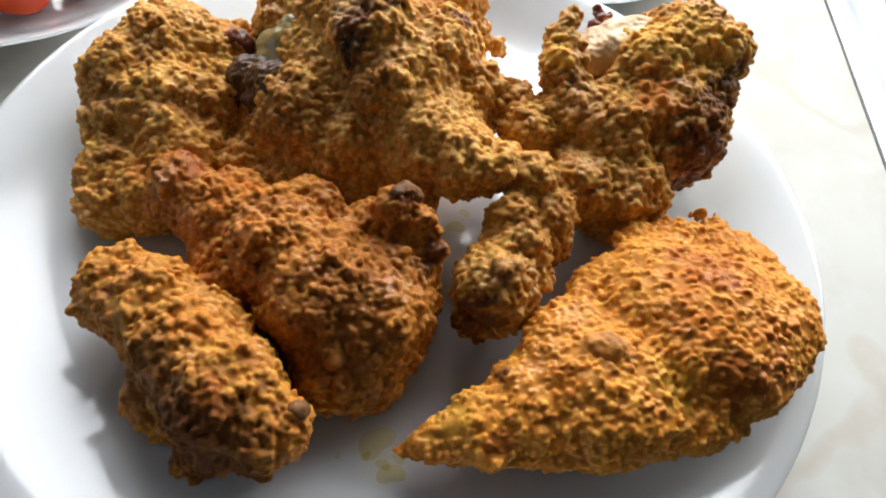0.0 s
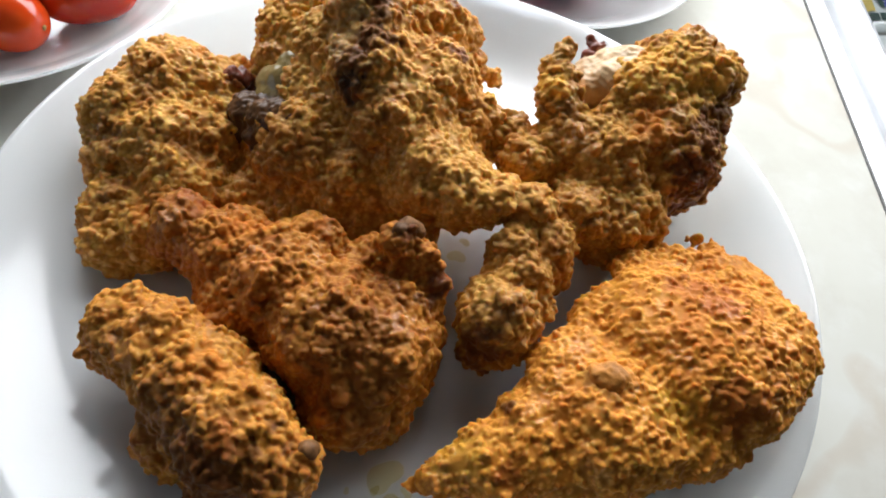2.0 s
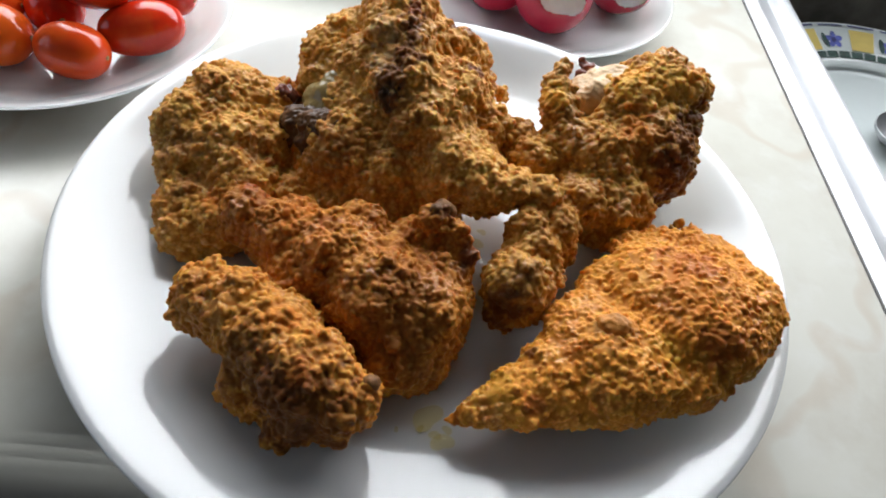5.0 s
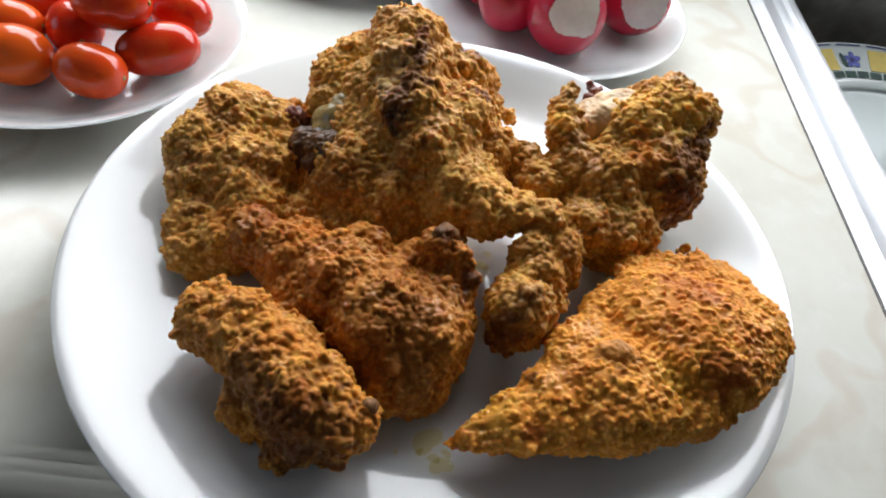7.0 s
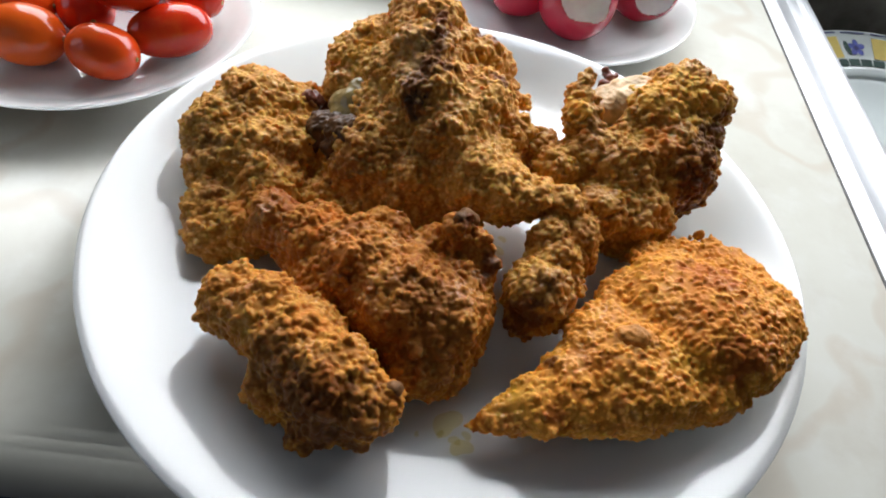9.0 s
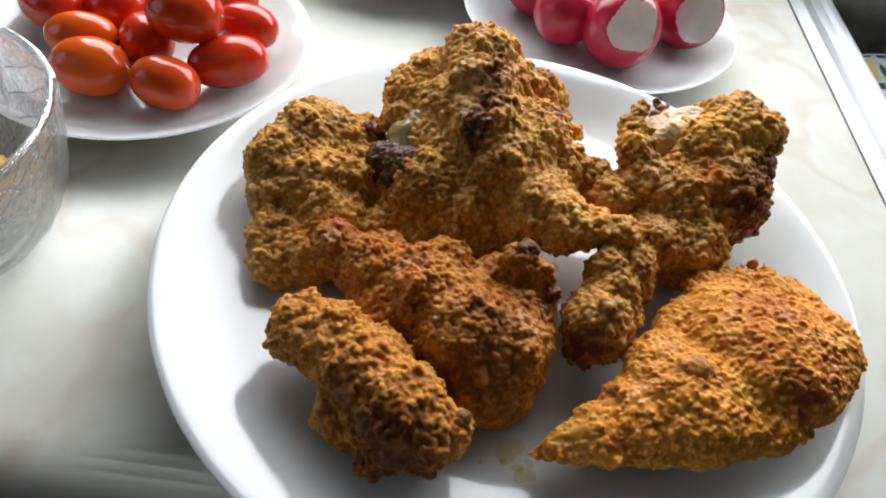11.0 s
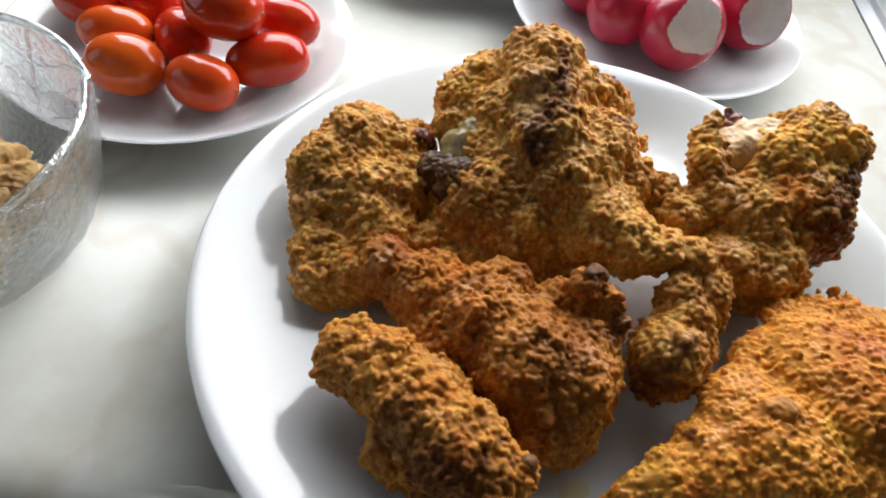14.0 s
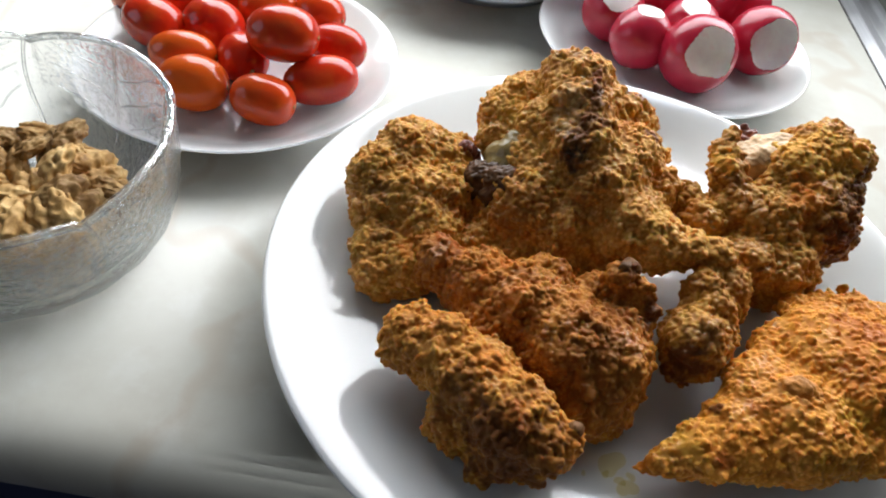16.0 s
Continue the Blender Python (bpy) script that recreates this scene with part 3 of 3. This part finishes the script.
folded = crumbed("chicken_wing", "tall folded fried chicken wing with a dark streak", [(-22, 61, 57, 16.2), (-27, 61, 63, 9.0), (-20, 47, 55, 14.9), (-15, 33, 47, 18.2), (-7, 23, 39, 20.2), (3, 11, 35, 17.4), (14, 3, 37, 12.2), (24, -2, 40, 7.8), (-31, 14, 32, 16.7), (-41, 12, 26, 11.7), (-46, 56, 42, 13.0), (-40, 63, 47, 11.7), (-46, 45, 38, 10.6), (2, 59, 46, 12.0), (8, 52, 41, 9.0), (20, 54, 37, 3.8), (-46, 20, 34, 8.0), (-30, 33, 38, 17.2), (-1, 35, 43, 17.7), (-17, 8, 29, 15.6), (-30, 42, 47, 14.0), (-8, 54, 52, 12.0), (15, 28, 40, 8.7), (-50, 15, 22, 9.9), (-49, 3, 19, 11), (-33, -3, 19, 12.5), (-15, -3, 19, 12.5), (0, 2, 20, 11), (22, 31, 32, 8.0)], CRUST, seed=5, floor_z=REST, dense=0.6, stains=[(-16, 50, 71, 6, PURPLE), (-16, 42, 67, 7, BURNT_AND_SHADE), (-16, 33, 65, 8, BURNT_AND_SHADE), (-19, 26, 62, 7, BURNT_AND_SHADE), (-21, 20, 60, 8, BURNT_AND_SHADE), (-22, 16, 56, 7, DARK), (-26, 40, 66, 7, PALE), (-26, 31, 62, 6, PALE), (-12, 14, 54, 8, BROWN), (1, 61, 58, 6, PURPLE), (9, 37, 58, 5, PURPLE), (-29, 3, 45, 10, BROWN), (-19, 10, 51, 9, BROWN), (-44, 50, 53, 9, YELLOWISH), (-40, -1, 39, 12, BROWN)])
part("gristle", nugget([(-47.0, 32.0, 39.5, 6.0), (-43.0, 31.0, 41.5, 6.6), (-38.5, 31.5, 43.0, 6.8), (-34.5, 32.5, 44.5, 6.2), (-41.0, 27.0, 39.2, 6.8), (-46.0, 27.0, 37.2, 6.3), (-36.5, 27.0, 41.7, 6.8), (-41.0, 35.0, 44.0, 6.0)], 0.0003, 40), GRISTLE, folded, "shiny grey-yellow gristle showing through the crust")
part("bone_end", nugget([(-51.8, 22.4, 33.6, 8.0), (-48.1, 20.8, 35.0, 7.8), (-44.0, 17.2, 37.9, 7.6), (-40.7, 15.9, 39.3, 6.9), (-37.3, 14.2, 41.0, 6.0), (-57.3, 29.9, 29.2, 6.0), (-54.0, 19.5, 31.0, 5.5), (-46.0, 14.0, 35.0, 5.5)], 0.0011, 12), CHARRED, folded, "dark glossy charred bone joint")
drum = crumbed("chicken_drumstick", "fried chicken drumstick with torn crust and dark skin", [(80, 57, 44, 17.8), (68, 48, 42, 15.8), (89, 57, 49, 10.2), (75, 36, 31, 21.0), (57, 27, 31, 18.0), (79, 33, 32, 14.3), (46, 29, 37, 11.9), (40, 35, 46, 7.2), (39, 39, 49, 6.6), (39, 43, 51, 5.8), (39, 47, 53, 4.4), (43, 42, 48, 5.0), (40, 50, 55, 2.8), (34, -1, 38, 7.9), (41, -8, 30, 9.1), (30, -32, 26, 12.9), (28, -36, 23, 9.4), (64, 12, 24, 15.6), (26, 30, 36, 7.8), (32, 20, 35, 9.2), (50, 8, 29, 11.9), (31, -13, 36, 6.5), (34, -19, 32, 8.4), (38, -26, 27, 7.9), (45, -13, 25, 6.4), (83, 47, 39, 13.7), (81, 61, 60, 2.8)], CRUST_OLIVE, seed=6, floor_z=REST, dense=0.65, coarse=1.12, stains=[(88, 33, 47, 11, BURNT_AND_SHADE), (85, 20, 42, 12, BURNT_AND_SHADE), (83, 18, 26, 10, BURNT_AND_SHADE), (92, 44, 51, 7, BURNT_AND_SHADE), (24, -44, 30, 10, BURNT_AND_SHADE), (29, -35, 40, 6, BROWN), (77, 46, 58, 15, GOLD), (65, 47, 58, 11, GOLD), (88, 49, 58, 9, GOLD), (69, 30, 52, 9, ORANGE), (37, 37, 53, 6, GOLD)])
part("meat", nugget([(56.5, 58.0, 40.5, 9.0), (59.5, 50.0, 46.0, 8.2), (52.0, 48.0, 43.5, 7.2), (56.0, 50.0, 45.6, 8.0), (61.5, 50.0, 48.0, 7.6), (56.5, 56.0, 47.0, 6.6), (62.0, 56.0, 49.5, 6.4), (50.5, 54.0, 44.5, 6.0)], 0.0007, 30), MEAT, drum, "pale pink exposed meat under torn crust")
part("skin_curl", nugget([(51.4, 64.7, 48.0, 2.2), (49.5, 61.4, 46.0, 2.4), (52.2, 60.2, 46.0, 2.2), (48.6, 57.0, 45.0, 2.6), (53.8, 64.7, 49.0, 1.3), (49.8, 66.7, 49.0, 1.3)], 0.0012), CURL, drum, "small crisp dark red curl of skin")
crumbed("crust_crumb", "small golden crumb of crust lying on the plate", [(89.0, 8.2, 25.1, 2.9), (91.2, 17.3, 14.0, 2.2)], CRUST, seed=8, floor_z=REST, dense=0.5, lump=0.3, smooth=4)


# drops of frying oil on the plate
DROPS = [(5.7, -72.3, 4.2), (10.8, -79.5, 3.0), (8.6, -77.6, 1.6), (12.1, -75.5, 1.4), (-96.9, -27.8, 1.5), (-93.8, -31.7, 1.0), (-99.7, -23.3, 0.8), (12.5, -22.1, 2.2), (16.9, -0.3, 2.5), (19.0, 5.8, 1.5), (-90.6, -36.5, 1.8), (-3.0, -77.3, 0.8), (4.0, -76.2, 1.2)]
for k, (x, y, r) in enumerate(DROPS):
    r /= 1000
    wob = lambda a, q, z, k=k: (q * (1 + 0.25 * math.sin(2 * a + k) + 0.12 * math.sin(3 * a + 2 * k)), z)
    d = part("oil_drop", lathe([(r, 0), (r * 0.97, r * 0.10), (r * 0.8, r * 0.2), (r * 0.45, r * 0.28), (0, r * 0.3)], 20, wob), OIL)
    d.matrix_world = pose(x / 1000, y / 1000, REST)
    tagged(d, "shiny yellow drop of oil on the white plate", "oil drop", "oil drops on the plate")

# ---- tomatoes, radishes, walnuts ----


def tomato():
    bm = lathe([(0.0115 * (math.sin(a) ** 0.82 if 0 < k < 20 else 0), -0.0178 * math.cos(a) * (1 + 0.04 * math.cos(a))) for k, a in enumerate(math.pi * k / 20 for k in range(21))], 32)
    ob = part("cherry_tomato", bm, TOMATO)
    part("stem_scar", lathe([(0, -0.0006), (0.0009, -0.0003), (0.0011, 0.0), (0.0, 0.0003)], 10), SCAR, ob, "small dry stem scar").matrix_local = pose(0, 0, 0.0172)
    return tagged(ob, "glossy ripe red cherry tomato on a white plate", "tomato", "cherry tomatoes on the plate")


first = tomato()
# x, y, z in mm, heading of the stem end, thickness, length
TOMATOES = [(-189, 68, 20.0, 4, 1.12, 0.90), (-156, 67, 18.5, -6, 1.01, 0.85), (-135, 89, 19.0, 31, 1.01, 1.01), (-227, 110, 20.0, -18, 1.11, 0.95), (-203, 89, 20.0, 4, 0.94, 0.91), (-199, 117, 20.0, -8, 1.17, 0.88), (-154, 94, 37.0, 0, 1.14, 0.95), (-134, 115, 22.0, -8, 0.93, 0.82), (-176, 95, 19.0, -52, 1.05, 0.77), (-178, 141, 21.0, 39, 1.09, 0.92), (-153, 145, 20.0, -17, 0.99, 0.84), (-221, 136, 20.0, 20, 1.03, 0.87), (-199, 152, 20.0, -0, 1.12, 0.94), (-166, 167, 20.0, 20, 1.09, 0.91), (-244, 132, 19.0, -8, 1.08, 0.92)]
for k, (x, y, z, a, thick, long) in enumerate(TOMATOES):
    m = pose(x / 1000, y / 1000, z / 1000, 0, 0, a) @ pose(0, 0, 0, 0, 90 + 4 * math.sin(3 * k), 0) @ pose(0, 0, 0, 0, 0, 40 * k)
    t = first if k == 0 else copy_thing(first, m)
    t.matrix_world = m @ Matrix.Diagonal((thick, thick, long, 1))


def radish(k, x, y, z, r, heading, rise, cut):
    """A round radish with a patch of skin peeled off: the peeled face is a part of its own."""
    way = Vector((math.cos(radians(heading)) * math.cos(radians(rise)), math.sin(radians(heading)) * math.cos(radians(rise)), math.sin(radians(rise))))
    r, seed = r / 1000, Vector((k * 2.7, k * 1.3, 0))
    meshes = []
    for peel in (False, True):
        bm = bmesh.new()
        bmesh.ops.create_icosphere(bm, subdivisions=6, radius=1)
        gone = []
        for v in bm.verts:
            d = v.co.normalized()
            depth = d.dot(way) + 0.09 * noise.noise(d * 1.6 + seed) + 0.008 * noise.noise(d * 5 + seed)
            off = max(0.0, depth - cut)
            inside = off > 0
            size = 1 + 0.035 * noise.noise(d * 1.6 + seed)
            co = d * size - way * off * 0.75
            if peel:
                co += d * 0.006
            v.co = co * r
            if inside != peel:
                gone.append(v)
        if peel:
            bmesh.ops.delete(bm, geom=gone, context="VERTS")
        meshes.append(bm)
    ob = part("radish", meshes[0], RADISH)
    if len(meshes[1].faces):
        part("peeled_face", meshes[1], FLESH, ob, "white cut radish flesh")
    ob.location = (x / 1000, y / 1000, z / 1000)
    return tagged(ob, "round pink-red radish with white peeled patch", "radish", "radishes on the plate")


for k, row in enumerate([(47, 160, 26.8, 20.2, -78, 33, 0.79), (85, 188, 25.4, 18.8, -77, 24, 0.72), (18, 172, 23.6, 16.9, 75, 88, 0.86), (3, 197, 24.4, 17.7, -90, 60, 0.80), (46, 193, 23.2, 16.5, -80, 83, 0.86), (75, 223, 25.9, 19.3, 40, 44, 0.97), (36, 225, 23.5, 16.8, -156, 72, 0.86), (15, 236, 23.8, 17.1, -126, 82, 0.95)]):
    radish(k, *row)

# glass bowl pressed like overlapping leaves
BOWL_X, BOWL_Y, BOWL_R, BOWL_H = -0.221, -0.016, 0.061, 0.051
LEAVES, FIRST = 5, radians(38)


def bowl_shape(outer):
    def shape(a, r, z):
        s = ((a - FIRST) / (2 * math.pi) * LEAVES) % 1.0
        up = max(0.0, z / BOWL_H)
        scallop = 0.0042 * (math.sin(math.pi * s) ** 0.5 - 0.7) * up**3
        rr = r + (0.0016 * (0.5 - s) * up**2)
        if outer:
            mid = abs(s - 0.5)
            side = abs(((up * 5 + mid * 4) % 1.0) - 0.5)
            rr += 0.0007 * math.exp(-((mid / 0.03) ** 2)) + 0.0005 * math.exp(-(((side) / 0.10) ** 2)) * (mid > 0.03)
        return rr, z + scallop
    return shape


R = BOWL_R
inner = rounded([(0, 0.006), (R * 0.55, 0.0062), (R * 0.76, 0.010), (R * 0.87, 0.020), (R * 0.93, 0.034), (R * 0.955, 0.048), (R * 0.965, 0.0507)], 6)
outer = rounded([(R * 0.985, 0.0515), (R * 1.0, 0.050), (R * 0.975, 0.034), (R * 0.925, 0.019), (R * 0.84, 0.008), (R * 0.74, 0.0018), (R * 0.66, 0.0), (R * 0.60, 0.0015), (0, 0.002)], 6)
a, b = bowl_shape(False), bowl_shape(True)
edge = len(inner)
bm = bmesh.new()
SEG = 300
rings = []
for k, (r, z) in enumerate(inner + outer):
    shape = a if k < edge else b
    ring = [bm.verts.new((0, 0, z))] if r < 1e-6 else []
    for j in range(0 if r < 1e-6 else SEG):
        t = 2 * math.pi * j / SEG
        rr, zz = shape(t, r, z)
        ring.append(bm.verts.new((rr * math.cos(t), rr * math.sin(t), zz)))
    rings.append(ring)
for p, q in zip(rings, rings[1:]):
    for j in range(SEG):
        i = (j + 1) % SEG
        bm.faces.new((p[0], q[j], q[i]) if len(p) == 1 else (p[j], q[0], p[i]) if len(q) == 1 else (p[j], q[j], q[i], p[i]))
bmesh.ops.recalc_face_normals(bm, faces=bm.faces)
bowl = part("glass_bowl", bm, GLASS)
bowl.location = (BOWL_X, BOWL_Y, 0)


def tube(points, radius, sides=6):
    """A thin round rib through the points."""
    bm = bmesh.new()
    rings = []
    for k, p in enumerate(points):
        way = (points[min(k + 1, len(points) - 1)] - points[max(k - 1, 0)]).normalized()
        side = way.cross(Vector((0, 0, 1))).normalized()
        up = side.cross(way)
        rings.append([bm.verts.new(p + (side * math.cos(t) + up * math.sin(t)) * radius) for t in (2 * math.pi * s / sides for s in range(sides))])
    for p, q in zip(rings, rings[1:]):
        for s in range(sides):
            bm.faces.new((p[s], p[(s + 1) % sides], q[(s + 1) % sides], q[s]))
    return bm


def on_bowl(s, up):
    """A place on the bowl's inner wall: s round it in leaves, up from 0 at the base to 1 at the rim."""
    z = 0.010 + up * (BOWL_H - 0.0105)
    pairs = [(0.76, 0.010), (0.87, 0.020), (0.93, 0.034), (0.955, 0.048), (0.965, 0.0507)]
    r = BOWL_R * np.interp(z, [h for _, h in pairs], [q for q, _ in pairs])
    t = FIRST + s * 2 * math.pi / LEAVES
    rr, zz = bowl_shape(False)(t, r, z)
    return Vector(((rr - 0.0002) * math.cos(t), (rr - 0.0002) * math.sin(t), zz))


for leaf in range(LEAVES):
    part("leaf_vein", tube([on_bowl(leaf + 0.5 + 0.04 * math.sin(3 * k / 9), k / 10) for k in range(11)], 0.0006), GLASS, bowl, "raised glass leaf vein")
    part("leaf_edge", tube([on_bowl(leaf + 0.02 + 0.05 * math.sin(math.pi * k / 10), k / 10) for k in range(11)], 0.0008), GLASS, bowl, "raised glass leaf edge")
    for k in range(3):
        for side in (-1, 1):
            low = 0.12 + 0.26 * k
            part("leaf_vein", tube([on_bowl(leaf + 0.5 + side * (0.02 + 0.38 * f) + 0.02 * math.sin(9 * f + k), low + 0.30 * f + 0.10 * f * f * (0.9 - low)) for f in (j / 8 for j in range(9))], 0.0004), GLASS, bowl, "raised glass leaf vein")
lip = [Vector((bowl_shape(False)(a, BOWL_R * 0.983, 0.0506)[0] * math.cos(a), bowl_shape(False)(a, BOWL_R * 0.983, 0.0506)[0] * math.sin(a), bowl_shape(False)(a, BOWL_R * 0.983, 0.0506)[1])) for a in (2 * math.pi * k / 300 for k in range(301))]
part("rim", tube(lip, 0.0015, 10), GLASS, bowl, "thick rounded glass rim")
tagged(bowl, "clear pressed glass bowl with leaf veins, holding walnuts", "bowl")


def walnut(seed, size):
    """Half a walnut kernel: two lobes, a groove and brain-like folds."""
    bm = bmesh.new()
    bmesh.ops.create_icosphere(bm, subdivisions=5, radius=1)
    off = Vector((seed * 1.9, seed * 0.7, seed))
    for v in bm.verts:
        d = v.co.normalized()
        groove = math.exp(-((d.y / 0.16) ** 2))
        q = d * 1.7 + off
        fold = abs(noise.noise(q * 1.9 + noise.noise_vector(q) * 0.4))
        s = 1 - 0.34 * groove - 0.30 * fold + 0.16 * noise.noise(d * 2.6 + off) + 0.015 * noise.noise(d * 9 + off)
        v.co = Vector((d.x * 1.25, d.y * 1.0, max(d.z, -0.45) * 0.62)) * s * size
    return bm


spin = random.Random(4)
nuts = [(-221, -4, 30), (-224, -14, 29), (-213, 5, 30), (-204, 0, 29), (-195, -5, 27), (-208, -23, 30), (-194, -26, 30), (-214, -29, 30), (-204, -38, 29), (-195, -34, 29), (-213, -39, 28), (-190, -9, 25), (-226, 9, 27), (-229, -23, 30), (-239, -7, 28), (-235, 4, 26), (-205, -14, 31), (-225, -38, 28)]
made = [mesh_of("walnut", walnut(k, 0.0092), WALNUT) for k in range(9)]
layers = [(x, y, z) for x, y, z in nuts] + [(1000 * BOWL_X + 24 * math.cos(t) * s, 1000 * BOWL_Y + 24 * math.sin(t) * s, 15) for t, s in ((0.3, 1), (1.4, 1), (2.5, 1), (3.6, 1), (4.6, 1), (5.6, 1), (0, 0.1))]
for k, (x, y, z) in enumerate(layers):
    ob = new("walnut", made[k % 9])
    g = 0.75 + 0.4 * spin.random()
    ob.matrix_world = pose(x / 1000, y / 1000, z / 1000, spin.uniform(-50, 50), spin.uniform(-40, 40), spin.uniform(0, 360)) @ Matrix.Diagonal((g, g, g, 1))
    tagged(ob, "wrinkled light brown walnut kernel in the glass bowl", "walnut", "walnuts in the bowl")

# ---- patterned plate in the sink ----
DX, DY, DZ, DR, DH = 0.310, 0.212, -0.082, 0.125, 0.026
profile = [(0, 0.30 * DH), (DR * 0.62, 0.30 * DH), (DR * 0.70, 0.48 * DH), (DR * 0.76, 0.62 * DH), (DR * 0.96, 0.95 * DH), (DR * 0.99, DH), (DR, 0.97 * DH), (DR * 0.97, 0.88 * DH), (DR * 0.74, 0.40 * DH), (DR * 0.60, 0.0), (0, 0.05 * DH)]
dish = part("patterned_plate", lathe(rounded(profile), 96), CHINA)
dish.location = (DX, DY, DZ)
tagged(dish, "white plate with blue flowers and yellow squares in the sink", "plate")


def rim_point(r, a):
    f = (r / DR - 0.76) / 0.20
    return Vector((r * math.cos(a), r * math.sin(a), DH * (0.62 + 0.33 * f) + 0.0007))


def band(r0, r1, a0, a1, steps=8):
    bm = bmesh.new()
    rows = [[bm.verts.new(rim_point(r, a0 + (a1 - a0) * k / steps)) for k in range(steps + 1)] for r in (r0, (r0 + r1) / 2, r1)]
    for p, q in zip(rows, rows[1:]):
        for k in range(steps):
            bm.faces.new((p[k], q[k], q[k + 1], p[k + 1]))
    return bm


def leaf_shape(r, a, length, width, turn):
    bm = bmesh.new()
    c = rim_point(r, a)
    out = Vector((math.cos(a + turn), math.sin(a + turn), 0))
    side = Vector((-out.y, out.x, 0))
    slope = 0.33 * DH / (0.20 * DR)
    ring = []
    for k in range(12):
        t = 2 * math.pi * k / 12
        p = c + out * length * math.cos(t) + side * width * math.sin(t)
        p.z += slope * (math.hypot(p.x, p.y) - r)
        ring.append(bm.verts.new(p))
    bm.faces.new(ring)
    return bm


STEP = 2 * math.pi / 15
for k in range(15):
    a = radians(101) + k * STEP
    for p in range(5):
        t = 2 * math.pi * p / 5
        part("petal", leaf_shape(DR * 0.868 + 0.0042 * math.cos(t), a + 0.0042 * math.sin(t) / (DR * 0.87), 0.0032, 0.0024, t), PETAL, dish, "blue painted petal")
    part("flower_centre", leaf_shape(DR * 0.868, a, 0.0027, 0.0027, 0.0), BLUE, dish, "dark blue painted flower centre")
    part("leaf", leaf_shape(DR * 0.865, a + 0.068, 0.0066, 0.0022, 0.2), GREEN, dish, "green painted leaf")
    part("square", band(DR * 0.80, DR * 0.945, a - STEP / 2 - 0.085, a - STEP / 2 + 0.085), YELLOW, dish, "pale yellow painted square")
    part("dash", band(DR * 0.968, DR * 0.978, a - 0.085, a + 0.085), BLUE, dish, "dark blue painted dash")
    part("dash", band(DR * 0.968, DR * 0.978, a - STEP / 2 - 0.085, a - STEP / 2 + 0.085), BLUE, dish, "dark blue painted dash")
    for q in range(4):
        part("border", band(DR * 0.745, DR * 0.790, a + (q - 2) * STEP / 4 + 0.006, a + (q - 1) * STEP / 4 - 0.006, 4), GREEN, dish, "dark green painted border")

# steel spoon lying in the patterned plate
cup = [(0, 0.0), (0.010, 0.0008), (0.018, 0.0038), (0.0235, 0.0088), (0.0250, 0.0122), (0.0246, 0.0128), (0.0241, 0.0122), (0.0224, 0.0088), (0.0172, 0.0048), (0.010, 0.0019), (0, 0.0010)]
spoon = part("spoon", lathe(rounded(cup), 48), STEEL)
spoon.matrix_world = pose(DX + 0.005, DY + 0.004, DZ + 0.30 * DH + 0.0004, 0, 0, 20) @ Matrix.Diagonal((1.15, 0.9, 1, 1))
part("handle", tube([Vector((0.024 + 0.012 * k, 0.0, 0.0125 + 0.0022 * k - 0.004 * math.sin(k * 0.9) * (k < 3))) for k in range(11)], 0.0032, 10), STEEL, spoon, "slim steel handle")
tagged(spoon, "shiny stainless steel spoon lying in the patterned plate", "spoon")
